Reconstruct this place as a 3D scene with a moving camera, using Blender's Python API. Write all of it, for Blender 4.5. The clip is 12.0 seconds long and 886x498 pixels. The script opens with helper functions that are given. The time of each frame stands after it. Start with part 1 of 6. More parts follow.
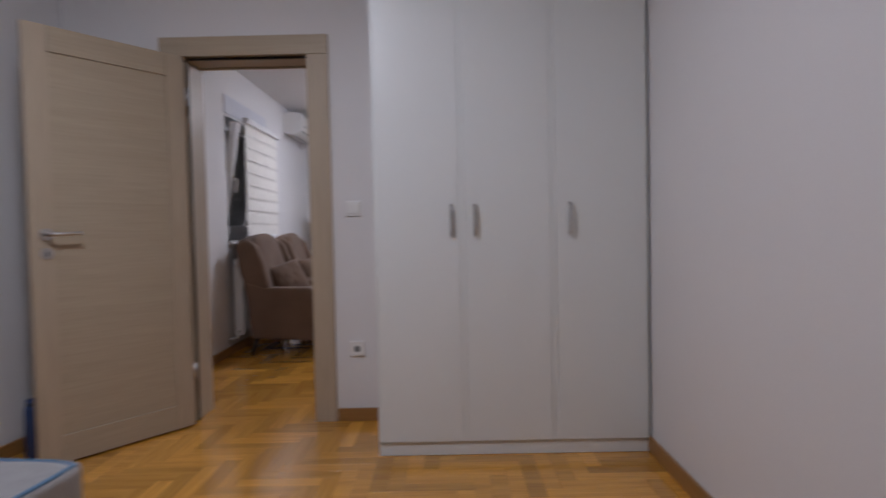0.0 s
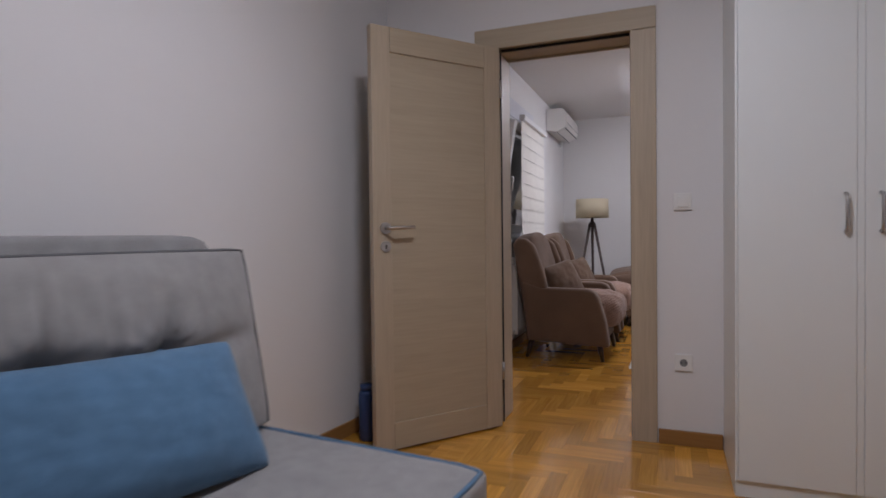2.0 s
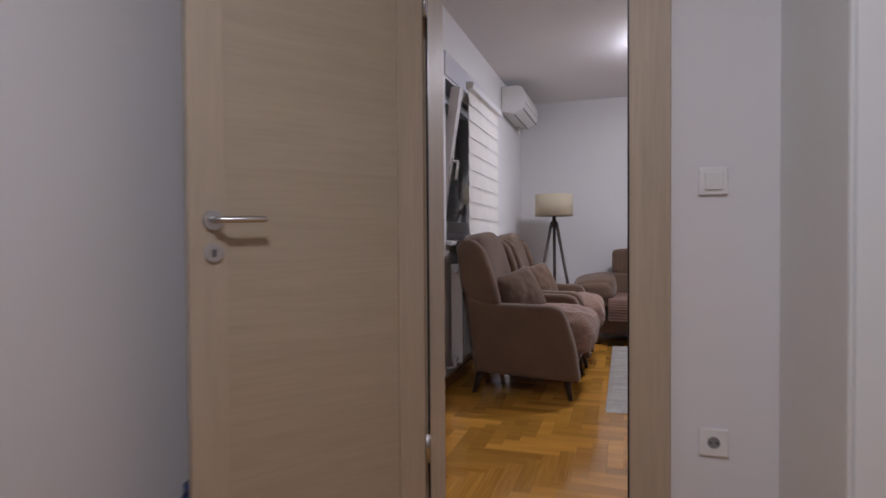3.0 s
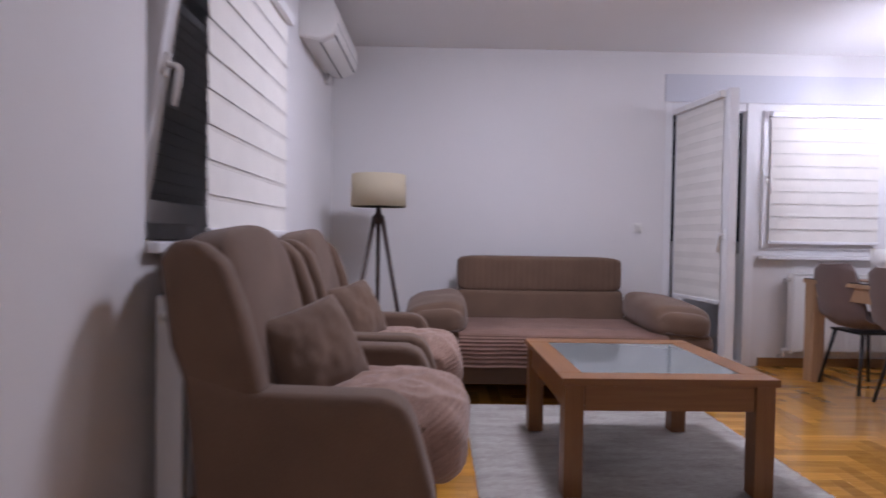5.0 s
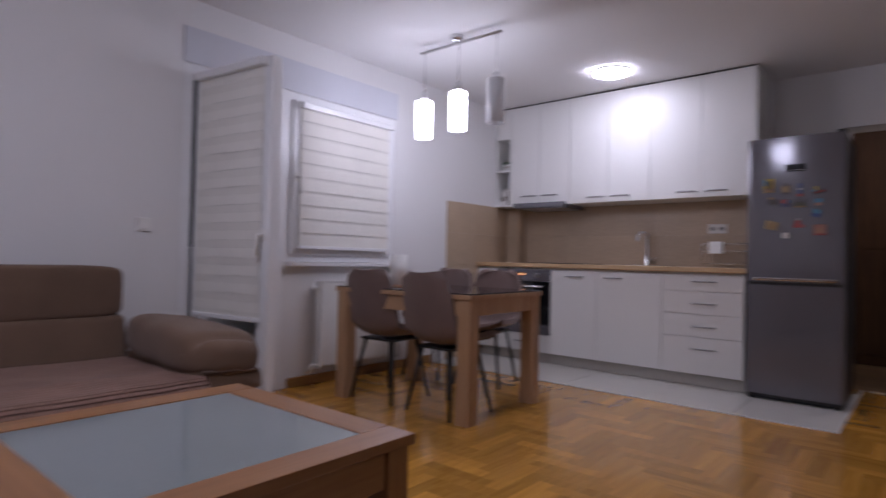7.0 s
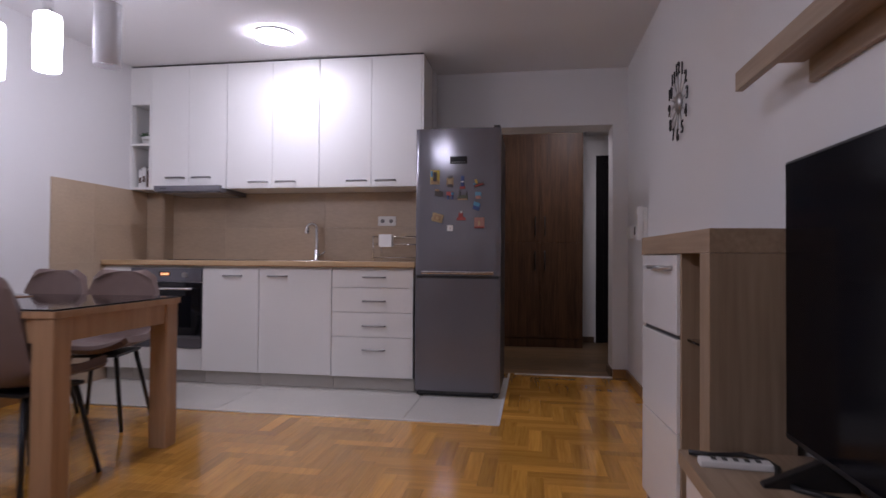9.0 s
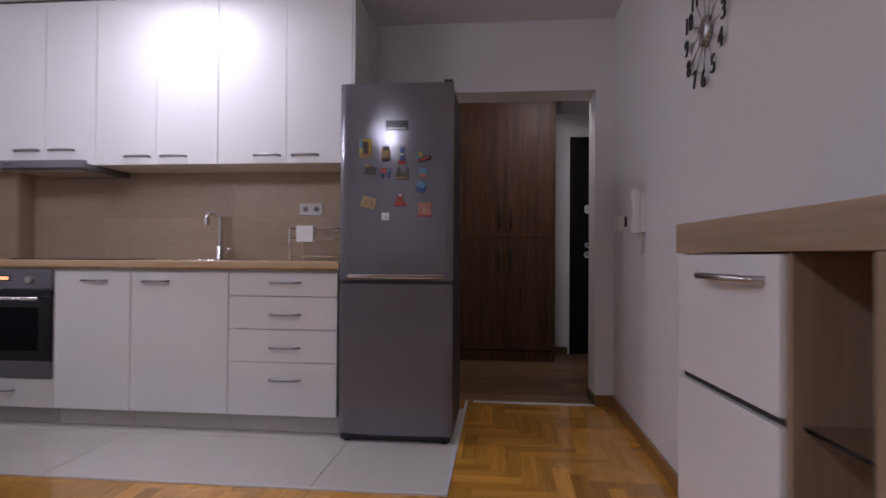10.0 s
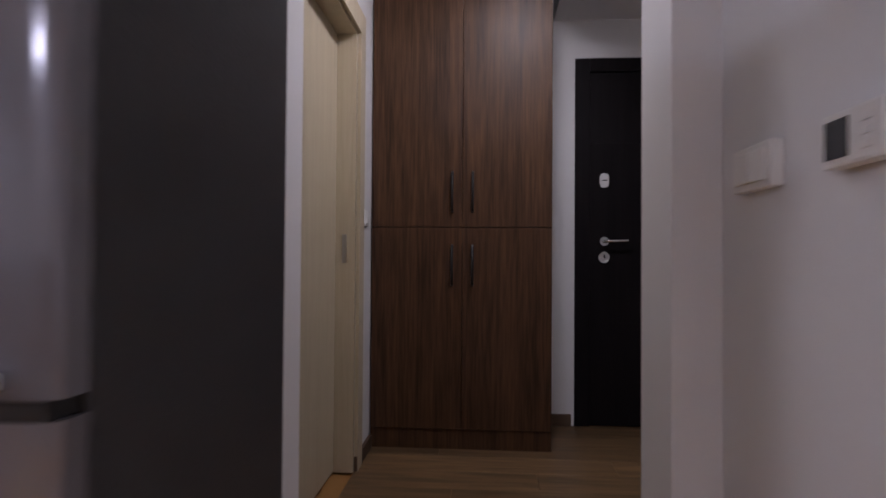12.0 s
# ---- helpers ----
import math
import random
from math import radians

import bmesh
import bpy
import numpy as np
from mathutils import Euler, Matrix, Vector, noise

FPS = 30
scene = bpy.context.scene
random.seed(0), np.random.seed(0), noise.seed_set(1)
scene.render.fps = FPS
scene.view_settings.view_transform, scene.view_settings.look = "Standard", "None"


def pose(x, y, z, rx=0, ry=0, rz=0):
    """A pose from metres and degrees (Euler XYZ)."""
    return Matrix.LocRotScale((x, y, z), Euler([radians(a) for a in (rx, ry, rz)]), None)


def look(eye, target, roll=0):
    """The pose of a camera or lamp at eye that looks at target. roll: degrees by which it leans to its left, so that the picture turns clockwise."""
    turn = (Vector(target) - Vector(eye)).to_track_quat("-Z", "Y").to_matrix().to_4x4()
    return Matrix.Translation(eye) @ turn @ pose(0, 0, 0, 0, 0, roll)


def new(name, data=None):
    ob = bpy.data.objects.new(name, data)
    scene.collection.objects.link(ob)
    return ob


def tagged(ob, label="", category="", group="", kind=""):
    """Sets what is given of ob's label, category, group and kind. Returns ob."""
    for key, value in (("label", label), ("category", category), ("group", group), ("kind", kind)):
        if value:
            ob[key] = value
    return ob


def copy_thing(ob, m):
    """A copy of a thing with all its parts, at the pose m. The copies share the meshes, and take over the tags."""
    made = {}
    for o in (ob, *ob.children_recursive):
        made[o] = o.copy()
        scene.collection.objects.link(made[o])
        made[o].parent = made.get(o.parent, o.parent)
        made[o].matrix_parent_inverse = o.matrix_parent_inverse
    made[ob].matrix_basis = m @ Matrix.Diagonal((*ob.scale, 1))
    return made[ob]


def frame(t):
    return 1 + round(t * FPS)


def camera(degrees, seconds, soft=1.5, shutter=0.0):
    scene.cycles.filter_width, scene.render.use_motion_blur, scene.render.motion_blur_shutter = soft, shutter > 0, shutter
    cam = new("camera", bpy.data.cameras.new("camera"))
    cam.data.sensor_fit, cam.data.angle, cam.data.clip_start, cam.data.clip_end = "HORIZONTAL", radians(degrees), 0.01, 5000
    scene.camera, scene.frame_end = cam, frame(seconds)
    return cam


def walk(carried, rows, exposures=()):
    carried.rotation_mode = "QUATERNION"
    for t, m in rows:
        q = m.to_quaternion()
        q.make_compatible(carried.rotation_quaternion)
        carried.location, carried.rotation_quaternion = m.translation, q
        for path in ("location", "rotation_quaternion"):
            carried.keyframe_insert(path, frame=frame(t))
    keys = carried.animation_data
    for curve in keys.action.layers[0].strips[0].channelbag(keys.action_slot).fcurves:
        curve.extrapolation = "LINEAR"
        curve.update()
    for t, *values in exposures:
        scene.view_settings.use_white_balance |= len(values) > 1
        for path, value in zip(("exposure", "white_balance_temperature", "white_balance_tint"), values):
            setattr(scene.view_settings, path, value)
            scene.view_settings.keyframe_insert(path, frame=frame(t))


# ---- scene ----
cam = camera(75.2, 12.0, shutter=0.5)
PATH = [
    (0, (1.167, 0.764, 1.031), (1.156, 2.763, 0.966), -1.2),
    (0.5, (1.057, 0.536, 1.05), (0.699, 2.502, 0.97), -1.5),
    (1, (0.942, 0.456, 1.045), (0.278, 2.341, 0.981), -1.6),
    (1.5, (0.771, 0.589, 0.99), (-0.006, 2.432, 0.953), -1.0),
    (2, (0.62, 0.937, 1.005), (-0.118, 2.795, 0.963), -0.7),
    (2.5, (0.519, 1.475, 1.004), (-0.142, 3.362, 0.96), -0.6),
    (4.3, (0.161, 3.46, 0.985), (-0.14, 5.437, 0.943), 0.5),
    (4.5, (0.134, 3.654, 1.004), (-0.071, 5.643, 0.956), 0.6),
    (5, (0.142, 4.03, 1.006), (0.164, 6.03, 0.965), 0.9),
    (5.5, (0.229, 4.412, 0.988), (0.648, 6.368, 0.965), 1.2),
    (6, (0.274, 4.718, 0.948), (1.138, 6.522, 0.946), 1.3),
    (6.5, (0.295, 4.988, 0.957), (1.483, 6.597, 0.967), 1.5),
    (7, (0.337, 5.159, 0.942), (1.86, 6.454, 0.978), 1.3),
    (7.5, (0.363, 5.259, 0.93), (2.185, 6.082, 0.983), 0.9),
    (7.7, (0.388, 5.285, 0.935), (2.265, 5.978, 0.986), 0.8),
    (9.3, (1.273, 5.369, 0.958), (3.253, 5.645, 0.99), 0.4),
    (9.5, (1.47, 5.368, 0.97), (3.454, 5.62, 1.0), 0.4),
    (10, (2.016, 5.353, 0.961), (4.007, 5.549, 0.986), 0.4),
    (10.5, (2.593, 5.321, 0.966), (4.587, 5.476, 0.991), 0.4),
    (11, (3.192, 5.277, 0.982), (5.187, 5.403, 1.008), 0.4),
    (11.5, (3.81, 5.205, 0.995), (5.806, 5.327, 1.022), 0.4),
    (12, (4.408, 5.186, 0.975), (6.402, 5.331, 1.007), 0.4),
]
walk(cam, [(t, look(eye, target, roll)) for t, eye, target, roll in PATH],
     [(0.0, 0.02, 6000, 17), (1.5, 0.04, 6200, 17), (2.5, 0.0, 6200, 17), (4.3, 0.58, 5900, 25), (4.5, 0.56, 5900, 25), (5.0, 0.25, 5900, 26), (5.5, -0.05, 5850, 26),
      (6.0, -0.27, 5900, 26), (6.5, -0.43, 5850, 26), (7.0, -0.53, 5900, 26), (7.5, -0.46, 5950, 26), (9.5, -0.15, 6050, 26), (10.5, -0.31, 6050, 26), (11.0, -0.10, 6000, 26), (11.5, 0.22, 5900, 27), (12.0, 0.48, 5900, 24)])

# ---- plan, in metres ----
CEIL = 2.52
LW = -0.71            # living room, window wall
BW = -0.875           # bedroom, outer wall where it meets the door wall
BSLANT = 6.0          # the outer wall runs askew by this many degrees
BR = 2.09             # bedroom, far side wall
BY = -1.25            # bedroom, back wall
DW0, DW1 = 3.885, 4.13  # wall with the bedroom door
TVW = 4.615           # wall with the television
JOG = 0.85
FAR = 8.66            # wall with the balcony door
HX0, HX1 = 5.837, 6.106  # wall with the hall opening
KX = 5.645            # kitchen back wall
HALL_X = 7.83
HALL_L = 5.775

# ---- night outside and lamps ----
world = bpy.data.worlds.new("night")
scene.world = world
world.use_nodes = True
world.node_tree.nodes["Background"].inputs[0].default_value = (0.006, 0.007, 0.010, 1)
world.node_tree.nodes["Background"].inputs[1].default_value = 0.5
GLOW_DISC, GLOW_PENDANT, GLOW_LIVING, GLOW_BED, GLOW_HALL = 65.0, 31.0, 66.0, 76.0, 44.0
GLOW_TINT = (0.93, 0.95, 1.0)


# ---- materials ----
def nodes_of(name):
    m = bpy.data.materials.new(name)
    m.use_nodes = True
    return m, m.node_tree.nodes, m.node_tree.links, m.node_tree.nodes["Principled BSDF"]


def surface(name, color, rough=0.5, metal=0.0, var=0.08, scale=6.0, fine=120.0, bump=0.02, stretch=(1, 1, 1), coat=0.0, sheen=0.0, spread=0.0):
    """Base colour broken at two scales, with fine relief."""
    m, n, l, b = nodes_of(name)
    tc = n.new("ShaderNodeTexCoord")
    mp = n.new("ShaderNodeMapping")
    mp.inputs["Scale"].default_value = stretch
    l.new(tc.outputs["Object"], mp.inputs[0])
    big, small = n.new("ShaderNodeTexNoise"), n.new("ShaderNodeTexNoise")
    big.inputs["Scale"].default_value, small.inputs["Scale"].default_value = scale, fine
    big.inputs["Detail"].default_value, small.inputs["Detail"].default_value = 4, 3
    l.new(mp.outputs[0], big.inputs["Vector"])
    l.new(mp.outputs[0], small.inputs["Vector"])
    add = n.new("ShaderNodeMath")
    add.operation = "MULTIPLY_ADD"
    add.inputs[1].default_value = 0.5
    l.new(small.outputs[0], add.inputs[0])
    half = n.new("ShaderNodeMath")
    half.operation = "MULTIPLY"
    half.inputs[1].default_value = 0.5
    l.new(big.outputs[0], half.inputs[0])
    l.new(half.outputs[0], add.inputs[2])
    ramp = n.new("ShaderNodeValToRGB")
    ramp.color_ramp.elements[0].position, ramp.color_ramp.elements[1].position = 0.3, 0.7
    ramp.color_ramp.elements[0].color = (*[c * (1 - var) for c in color], 1)
    ramp.color_ramp.elements[1].color = (*[min(1, c * (1 + var)) for c in color], 1)
    l.new(add.outputs[0], ramp.inputs[0])
    out = ramp.outputs[0]
    if spread:
        info, hsv = n.new("ShaderNodeObjectInfo"), n.new("ShaderNodeHueSaturation")
        rng = n.new("ShaderNodeMapRange")
        rng.inputs[3].default_value, rng.inputs[4].default_value = 1 - spread, 1 + spread
        l.new(info.outputs["Random"], rng.inputs[0])
        l.new(rng.outputs[0], hsv.inputs["Value"])
        l.new(out, hsv.inputs["Color"])
        out = hsv.outputs[0]
    l.new(out, b.inputs["Base Color"])
    b.inputs["Roughness"].default_value, b.inputs["Metallic"].default_value = rough, metal
    if coat:
        b.inputs["Coat Weight"].default_value, b.inputs["Coat Roughness"].default_value = coat, 0.08
    if sheen:
        b.inputs["Sheen Weight"].default_value, b.inputs["Sheen Roughness"].default_value = sheen, 0.5
    if bump:
        bp = n.new("ShaderNodeBump")
        bp.inputs["Strength"].default_value, bp.inputs["Distance"].default_value = min(1, bump * 10), 0.004
        l.new(small.outputs[0], bp.inputs["Height"])
        l.new(bp.outputs[0], b.inputs["Normal"])
    return m


def wood(name, dark, light, axis=2, rough=0.4, grain=14.0, coat=0.0, island=False, spread=0.0, rings=0.5):
    """Wood with grain drawn out along one axis of the thing."""
    m, n, l, b = nodes_of(name)
    tc, mp = n.new("ShaderNodeTexCoord"), n.new("ShaderNodeMapping")
    sc = [grain * 5] * 3
    sc[axis] = grain * 0.28
    mp.inputs["Scale"].default_value = sc
    l.new(tc.outputs["Object"], mp.inputs[0])
    vec = mp.outputs[0]
    rnd = None
    if island or spread:
        src = n.new("ShaderNodeNewGeometry").outputs["Random Per Island"] if island else n.new("ShaderNodeObjectInfo").outputs["Random"]
        rnd = src
        off = n.new("ShaderNodeVectorMath")
        off.operation = "ADD"
        mul = n.new("ShaderNodeVectorMath")
        mul.operation = "SCALE"
        mul.inputs[0].default_value = (37, 61, 23)
        l.new(src, mul.inputs["Scale"])
        l.new(vec, off.inputs[0])
        l.new(mul.outputs[0], off.inputs[1])
        vec = off.outputs[0]
    a, c = n.new("ShaderNodeTexNoise"), n.new("ShaderNodeTexNoise")
    a.inputs["Scale"].default_value, c.inputs["Scale"].default_value = 0.35, 2.2
    a.inputs["Detail"].default_value, c.inputs["Detail"].default_value = 3, 6
    a.inputs["Distortion"].default_value = 1.2
    l.new(vec, a.inputs["Vector"])
    l.new(vec, c.inputs["Vector"])
    mix = n.new("ShaderNodeMix")
    mix.data_type = "FLOAT"
    mix.inputs[0].default_value = rings
    l.new(a.outputs[0], mix.inputs[2])
    l.new(c.outputs[0], mix.inputs[3])
    ramp = n.new("ShaderNodeValToRGB")
    ramp.color_ramp.elements[0].position, ramp.color_ramp.elements[1].position = 0.3, 0.7
    ramp.color_ramp.elements[0].color, ramp.color_ramp.elements[1].color = (*dark, 1), (*light, 1)
    l.new(mix.outputs[0], ramp.inputs[0])
    out = ramp.outputs[0]
    if rnd is not None and spread:
        hsv, rng = n.new("ShaderNodeHueSaturation"), n.new("ShaderNodeMapRange")
        rng.inputs[3].default_value, rng.inputs[4].default_value = 1 - spread, 1 + spread
        l.new(rnd, rng.inputs[0])
        l.new(rng.outputs[0], hsv.inputs["Value"])
        l.new(out, hsv.inputs["Color"])
        out = hsv.outputs[0]
    l.new(out, b.inputs["Base Color"])
    b.inputs["Roughness"].default_value = rough
    if coat:
        b.inputs["Coat Weight"].default_value, b.inputs["Coat Roughness"].default_value = coat, 0.2
    bp = n.new("ShaderNodeBump")
    bp.inputs["Strength"].default_value, bp.inputs["Distance"].default_value = 0.15, 0.002
    l.new(c.outputs[0], bp.inputs["Height"])
    l.new(bp.outputs[0], b.inputs["Normal"])
    return m


def glowing(name, color, strength):
    m, n, l, b = nodes_of(name)
    b.inputs["Base Color"].default_value = (0.9, 0.9, 0.9, 1)
    b.inputs["Emission Color"].default_value = (*color, 1)
    b.inputs["Emission Strength"].default_value = strength
    return m


def glass(name, color=(1, 1, 1), rough=0.0):
    m, n, l, b = nodes_of(name)
    b.inputs["Base Color"].default_value = (*color, 1)
    b.inputs["Roughness"].default_value = rough
    b.inputs["Transmission Weight"].default_value = 1.0
    b.inputs["IOR"].default_value = 1.45
    return m


PAINT = surface("wall paint", (0.74, 0.73, 0.73), 0.75, var=0.025, scale=1.3, fine=260, bump=0.012)
CEILING = surface("ceiling paint", (0.78, 0.77, 0.77), 0.85, var=0.02, scale=1.0, fine=200, bump=0.01)
WHITE_PANEL = surface("white laminate", (0.78, 0.77, 0.75), 0.32, var=0.015, scale=2, fine=300, bump=0.004)
GLOSS_WHITE = surface("glossy white front", (0.80, 0.80, 0.80), 0.16, var=0.012, scale=2, fine=200, bump=0.0, coat=0.3)
KITCHEN_WHITE = surface("kitchen white front", (0.80, 0.79, 0.77), 0.42, var=0.012, scale=2, fine=250, bump=0.003)
PVC = surface("white window plastic", (0.80, 0.80, 0.81), 0.3, var=0.02, scale=5, fine=90, bump=0.003)
# Dark reflections on the glossy box covers are painted in as bluish grey.
PVC_BOX = surface("shutter box plastic, reflection in colour", (0.60, 0.61, 0.66), 0.28, var=0.02, scale=5, fine=90, bump=0.003)
PLASTIC = surface("white plastic", (0.78, 0.77, 0.75), 0.35, var=0.02, scale=12, fine=200, bump=0.003)
DOOR_WOOD = wood("bleached oak door", (0.40, 0.325, 0.235), (0.50, 0.41, 0.30), 2, 0.5, 9)
DOOR_WOOD_X = wood("bleached oak crosswise", (0.39, 0.32, 0.225), (0.455, 0.375, 0.27), 0, 0.5, 9)
OAK_RAIL = wood("oiled oak baseboard", (0.25, 0.12, 0.035), (0.36, 0.19, 0.06), 0, 0.4, 8)
OAK_RAIL_Y = wood("oiled oak baseboard along", (0.25, 0.12, 0.035), (0.36, 0.19, 0.06), 1, 0.4, 8)
PARQUET = wood("oak parquet block", (0.45, 0.195, 0.023), (0.74, 0.37, 0.058), 0, 0.2, 9, coat=0.5, spread=0.26)
PARQUET_REST = wood("oak parquet joined", (0.45, 0.195, 0.023), (0.74, 0.37, 0.058), 0, 0.2, 9, coat=0.5, island=True, spread=0.26)
for m in (PARQUET, PARQUET_REST):
    m.node_tree.nodes["Principled BSDF"].inputs["Coat Roughness"].default_value = 0.11
JOINT = surface("dark joint filler", (0.32, 0.155, 0.04), 0.7, var=0.1)
WALNUT = wood("dark walnut front", (0.024, 0.010, 0.005), (0.118, 0.058, 0.027), 2, 0.44, 8)
TABLE_WOOD = wood("cherry table wood", (0.215, 0.085, 0.027), (0.33, 0.15, 0.051), 0, 0.32, 6)
TABLE_WOOD_Y = wood("cherry table wood along", (0.215, 0.085, 0.027), (0.33, 0.15, 0.051), 1, 0.32, 6)
TABLE_WOOD_Z = wood("cherry table leg wood", (0.215, 0.085, 0.027), (0.33, 0.15, 0.051), 2, 0.32, 6)
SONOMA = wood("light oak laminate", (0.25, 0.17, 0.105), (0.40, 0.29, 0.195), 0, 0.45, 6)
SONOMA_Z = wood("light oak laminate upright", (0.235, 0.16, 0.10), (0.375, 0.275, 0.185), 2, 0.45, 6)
DINING_WOOD = wood("oak dining laminate", (0.36, 0.21, 0.11), (0.52, 0.33, 0.19), 2, 0.4, 6)
WORKTOP = wood("light oak worktop", (0.48, 0.32, 0.17), (0.60, 0.43, 0.25), 1, 0.35, 6)
BROWN_FABRIC = surface("brown suede fabric", (0.138, 0.082, 0.051), 0.9, var=0.22, scale=5, fine=420, bump=0.02, sheen=0.15)
BROWN_DARK = surface("dark brown gap shade and print", (0.10, 0.062, 0.045), 0.9, var=0.1, bump=0.02)
PLUSH = surface("dusty pink plush", (0.30, 0.185, 0.137), 0.95, var=0.22, scale=11, fine=200, bump=0.06, sheen=0.25)
SOFA_RIB = surface("brown ribbed plush", (0.385, 0.235, 0.180), 0.95, var=0.22, scale=8, fine=220, bump=0.04, sheen=0.2)
GREY_FABRIC = surface("light grey woven fabric", (0.275, 0.266, 0.263), 0.9, var=0.20, scale=18, fine=620, bump=0.03, sheen=0.2)
GREY_RAIL = surface("grey woven backrest", (0.27, 0.265, 0.265), 0.9, var=0.25, scale=14, fine=520, bump=0.03, sheen=0.2)
BLUE_FABRIC = surface("dusty blue woven fabric", (0.076, 0.165, 0.275), 0.9, var=0.22, scale=22, fine=620, bump=0.03, sheen=0.15)
RUG = surface("cream shaggy rug", (0.86, 0.755, 0.69), 0.95, var=0.36, scale=5, fine=45, bump=0.1, sheen=0.4, stretch=(0.8, 3.2, 1))
TILE = surface("pale grey stone floor tile", (0.60, 0.575, 0.525), 0.3, var=0.07, scale=3, fine=60, bump=0.004)
WALL_TILE = surface("beige stone wall tile", (0.47, 0.36, 0.255), 0.35, var=0.10, scale=3.5, fine=40, bump=0.005, spread=0.06, stretch=(1, 0.5, 1.6))
GROUT = surface("beige grout", (0.42, 0.33, 0.24), 0.8, var=0.05)
PALE_GROUT = surface("pale floor grout", (0.46, 0.44, 0.40), 0.8, var=0.05)
# Grey standing in for shade inside the socket recesses and the intercom gap.
RECESS_SHADE = surface("grey painted recess shade", (0.22, 0.22, 0.22), 0.6, var=0.05)
STEEL = surface("brushed steel", (0.185, 0.180, 0.20), 0.12, 0.32, var=0.04, scale=3, fine=300, bump=0.004, stretch=(1, 1, 0.05))
CHROME = surface("chrome", (0.75, 0.75, 0.76), 0.12, 1.0, var=0.02, bump=0.0)
SATIN = surface("satin nickel", (0.50, 0.49, 0.48), 0.3, 1.0, var=0.04, bump=0.002)
BLACK = surface("black plastic", (0.012, 0.012, 0.013), 0.4, var=0.1, bump=0.004)
BLACK_GLASS = surface("black glass", (0.006, 0.006, 0.008), 0.06, var=0.05, bump=0.0)
SCREEN = surface("switched-off screen", (0.004, 0.004, 0.006), 0.12, var=0.05, bump=0.0)
BLACK_DOOR = wood("black-brown entrance door", (0.004, 0.003, 0.004), (0.010, 0.007, 0.008), 2, 0.55, 6)
DARK_LEG = wood("dark stained leg", (0.025, 0.013, 0.009), (0.05, 0.027, 0.018), 2, 0.4, 8)
TRIPOD = wood("grey-brown tripod wood", (0.045, 0.03, 0.026), (0.085, 0.06, 0.05), 2, 0.45, 8)
ALU = surface("pale aluminium strip", (0.72, 0.72, 0.72), 0.45, 0.25, var=0.05, bump=0.002)
SHADE = surface("ivory lampshade linen", (0.80, 0.73, 0.57), 0.85, var=0.05, scale=6, fine=400, bump=0.02)
n, l = SHADE.node_tree.nodes, SHADE.node_tree.links
through_cloth, blend = n.new("ShaderNodeBsdfTranslucent"), n.new("ShaderNodeMixShader")
through_cloth.inputs[0].default_value = (0.86, 0.78, 0.60, 1)
blend.inputs[0].default_value = 0.5
l.new(n["Principled BSDF"].outputs[0], blend.inputs[1])
l.new(through_cloth.outputs[0], blend.inputs[2])
l.new(blend.outputs[0], n["Material Output"].inputs[0])
BLIND = surface("cream blind fabric", (0.78, 0.755, 0.705), 0.85, var=0.05, scale=8, fine=350, bump=0.015)
BLIND_SHEER = surface("sheer blind stripe", (0.725, 0.70, 0.65), 0.85, var=0.05, scale=8, fine=350, bump=0.015)
SHUTTER = surface("grey roller shutter slat", (0.45, 0.45, 0.44), 0.5, var=0.06)
FROST = surface("frosted table glass", (0.20, 0.225, 0.225), 0.07, var=0.03, scale=2, fine=80, bump=0.0)
CHAIR_SHELL = surface("taupe chair fabric", (0.165, 0.112, 0.098), 0.85, var=0.1, scale=10, fine=350, bump=0.03, sheen=0.2)
CLEAR = glass("window glass")
BLACK_DOOR.node_tree.nodes["Principled BSDF"].inputs["Specular IOR Level"].default_value = 0.12
STEEL.node_tree.nodes["Principled BSDF"].inputs["Specular IOR Level"].default_value = 0.35
WALNUT.node_tree.nodes["Principled BSDF"].inputs["Specular IOR Level"].default_value = 0.25
SCREEN.node_tree.nodes["Principled BSDF"].inputs["Specular IOR Level"].default_value = 0.08
WARDROBE = surface("cool white laminate", (0.73, 0.755, 0.745), 0.34, var=0.015, scale=2, fine=300, bump=0.004)
GLOW_D = glowing("lit ceiling diffuser", GLOW_TINT, GLOW_DISC)
GLOW_P = glowing("lit pendant glass", GLOW_TINT, GLOW_PENDANT)
GLOW_B = glowing("lit bedroom diffuser", GLOW_TINT, GLOW_BED)
GLOW_H = glowing("lit hall diffuser", (1.0, 0.97, 0.93), GLOW_HALL)
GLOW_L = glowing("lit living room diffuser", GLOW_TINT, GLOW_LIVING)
FROSTED = surface("frosted pendant glass", (0.85, 0.85, 0.87), 0.35, var=0.02, bump=0.0)
FROSTED.node_tree.nodes["Principled BSDF"].inputs["Alpha"].default_value = 0.45
CLEAR_TUBE = glass("clear pendant tube", (0.97, 0.97, 0.98), 0.02)
AMBER = glowing("amber oven digits", (1.0, 0.35, 0.05), 2.0)
LEAF = surface("succulent leaf", (0.05, 0.11, 0.05), 0.6, var=0.3)
BLUE_PLASTIC = surface("blue translucent plastic", (0.025, 0.055, 0.16), 0.25, var=0.1)


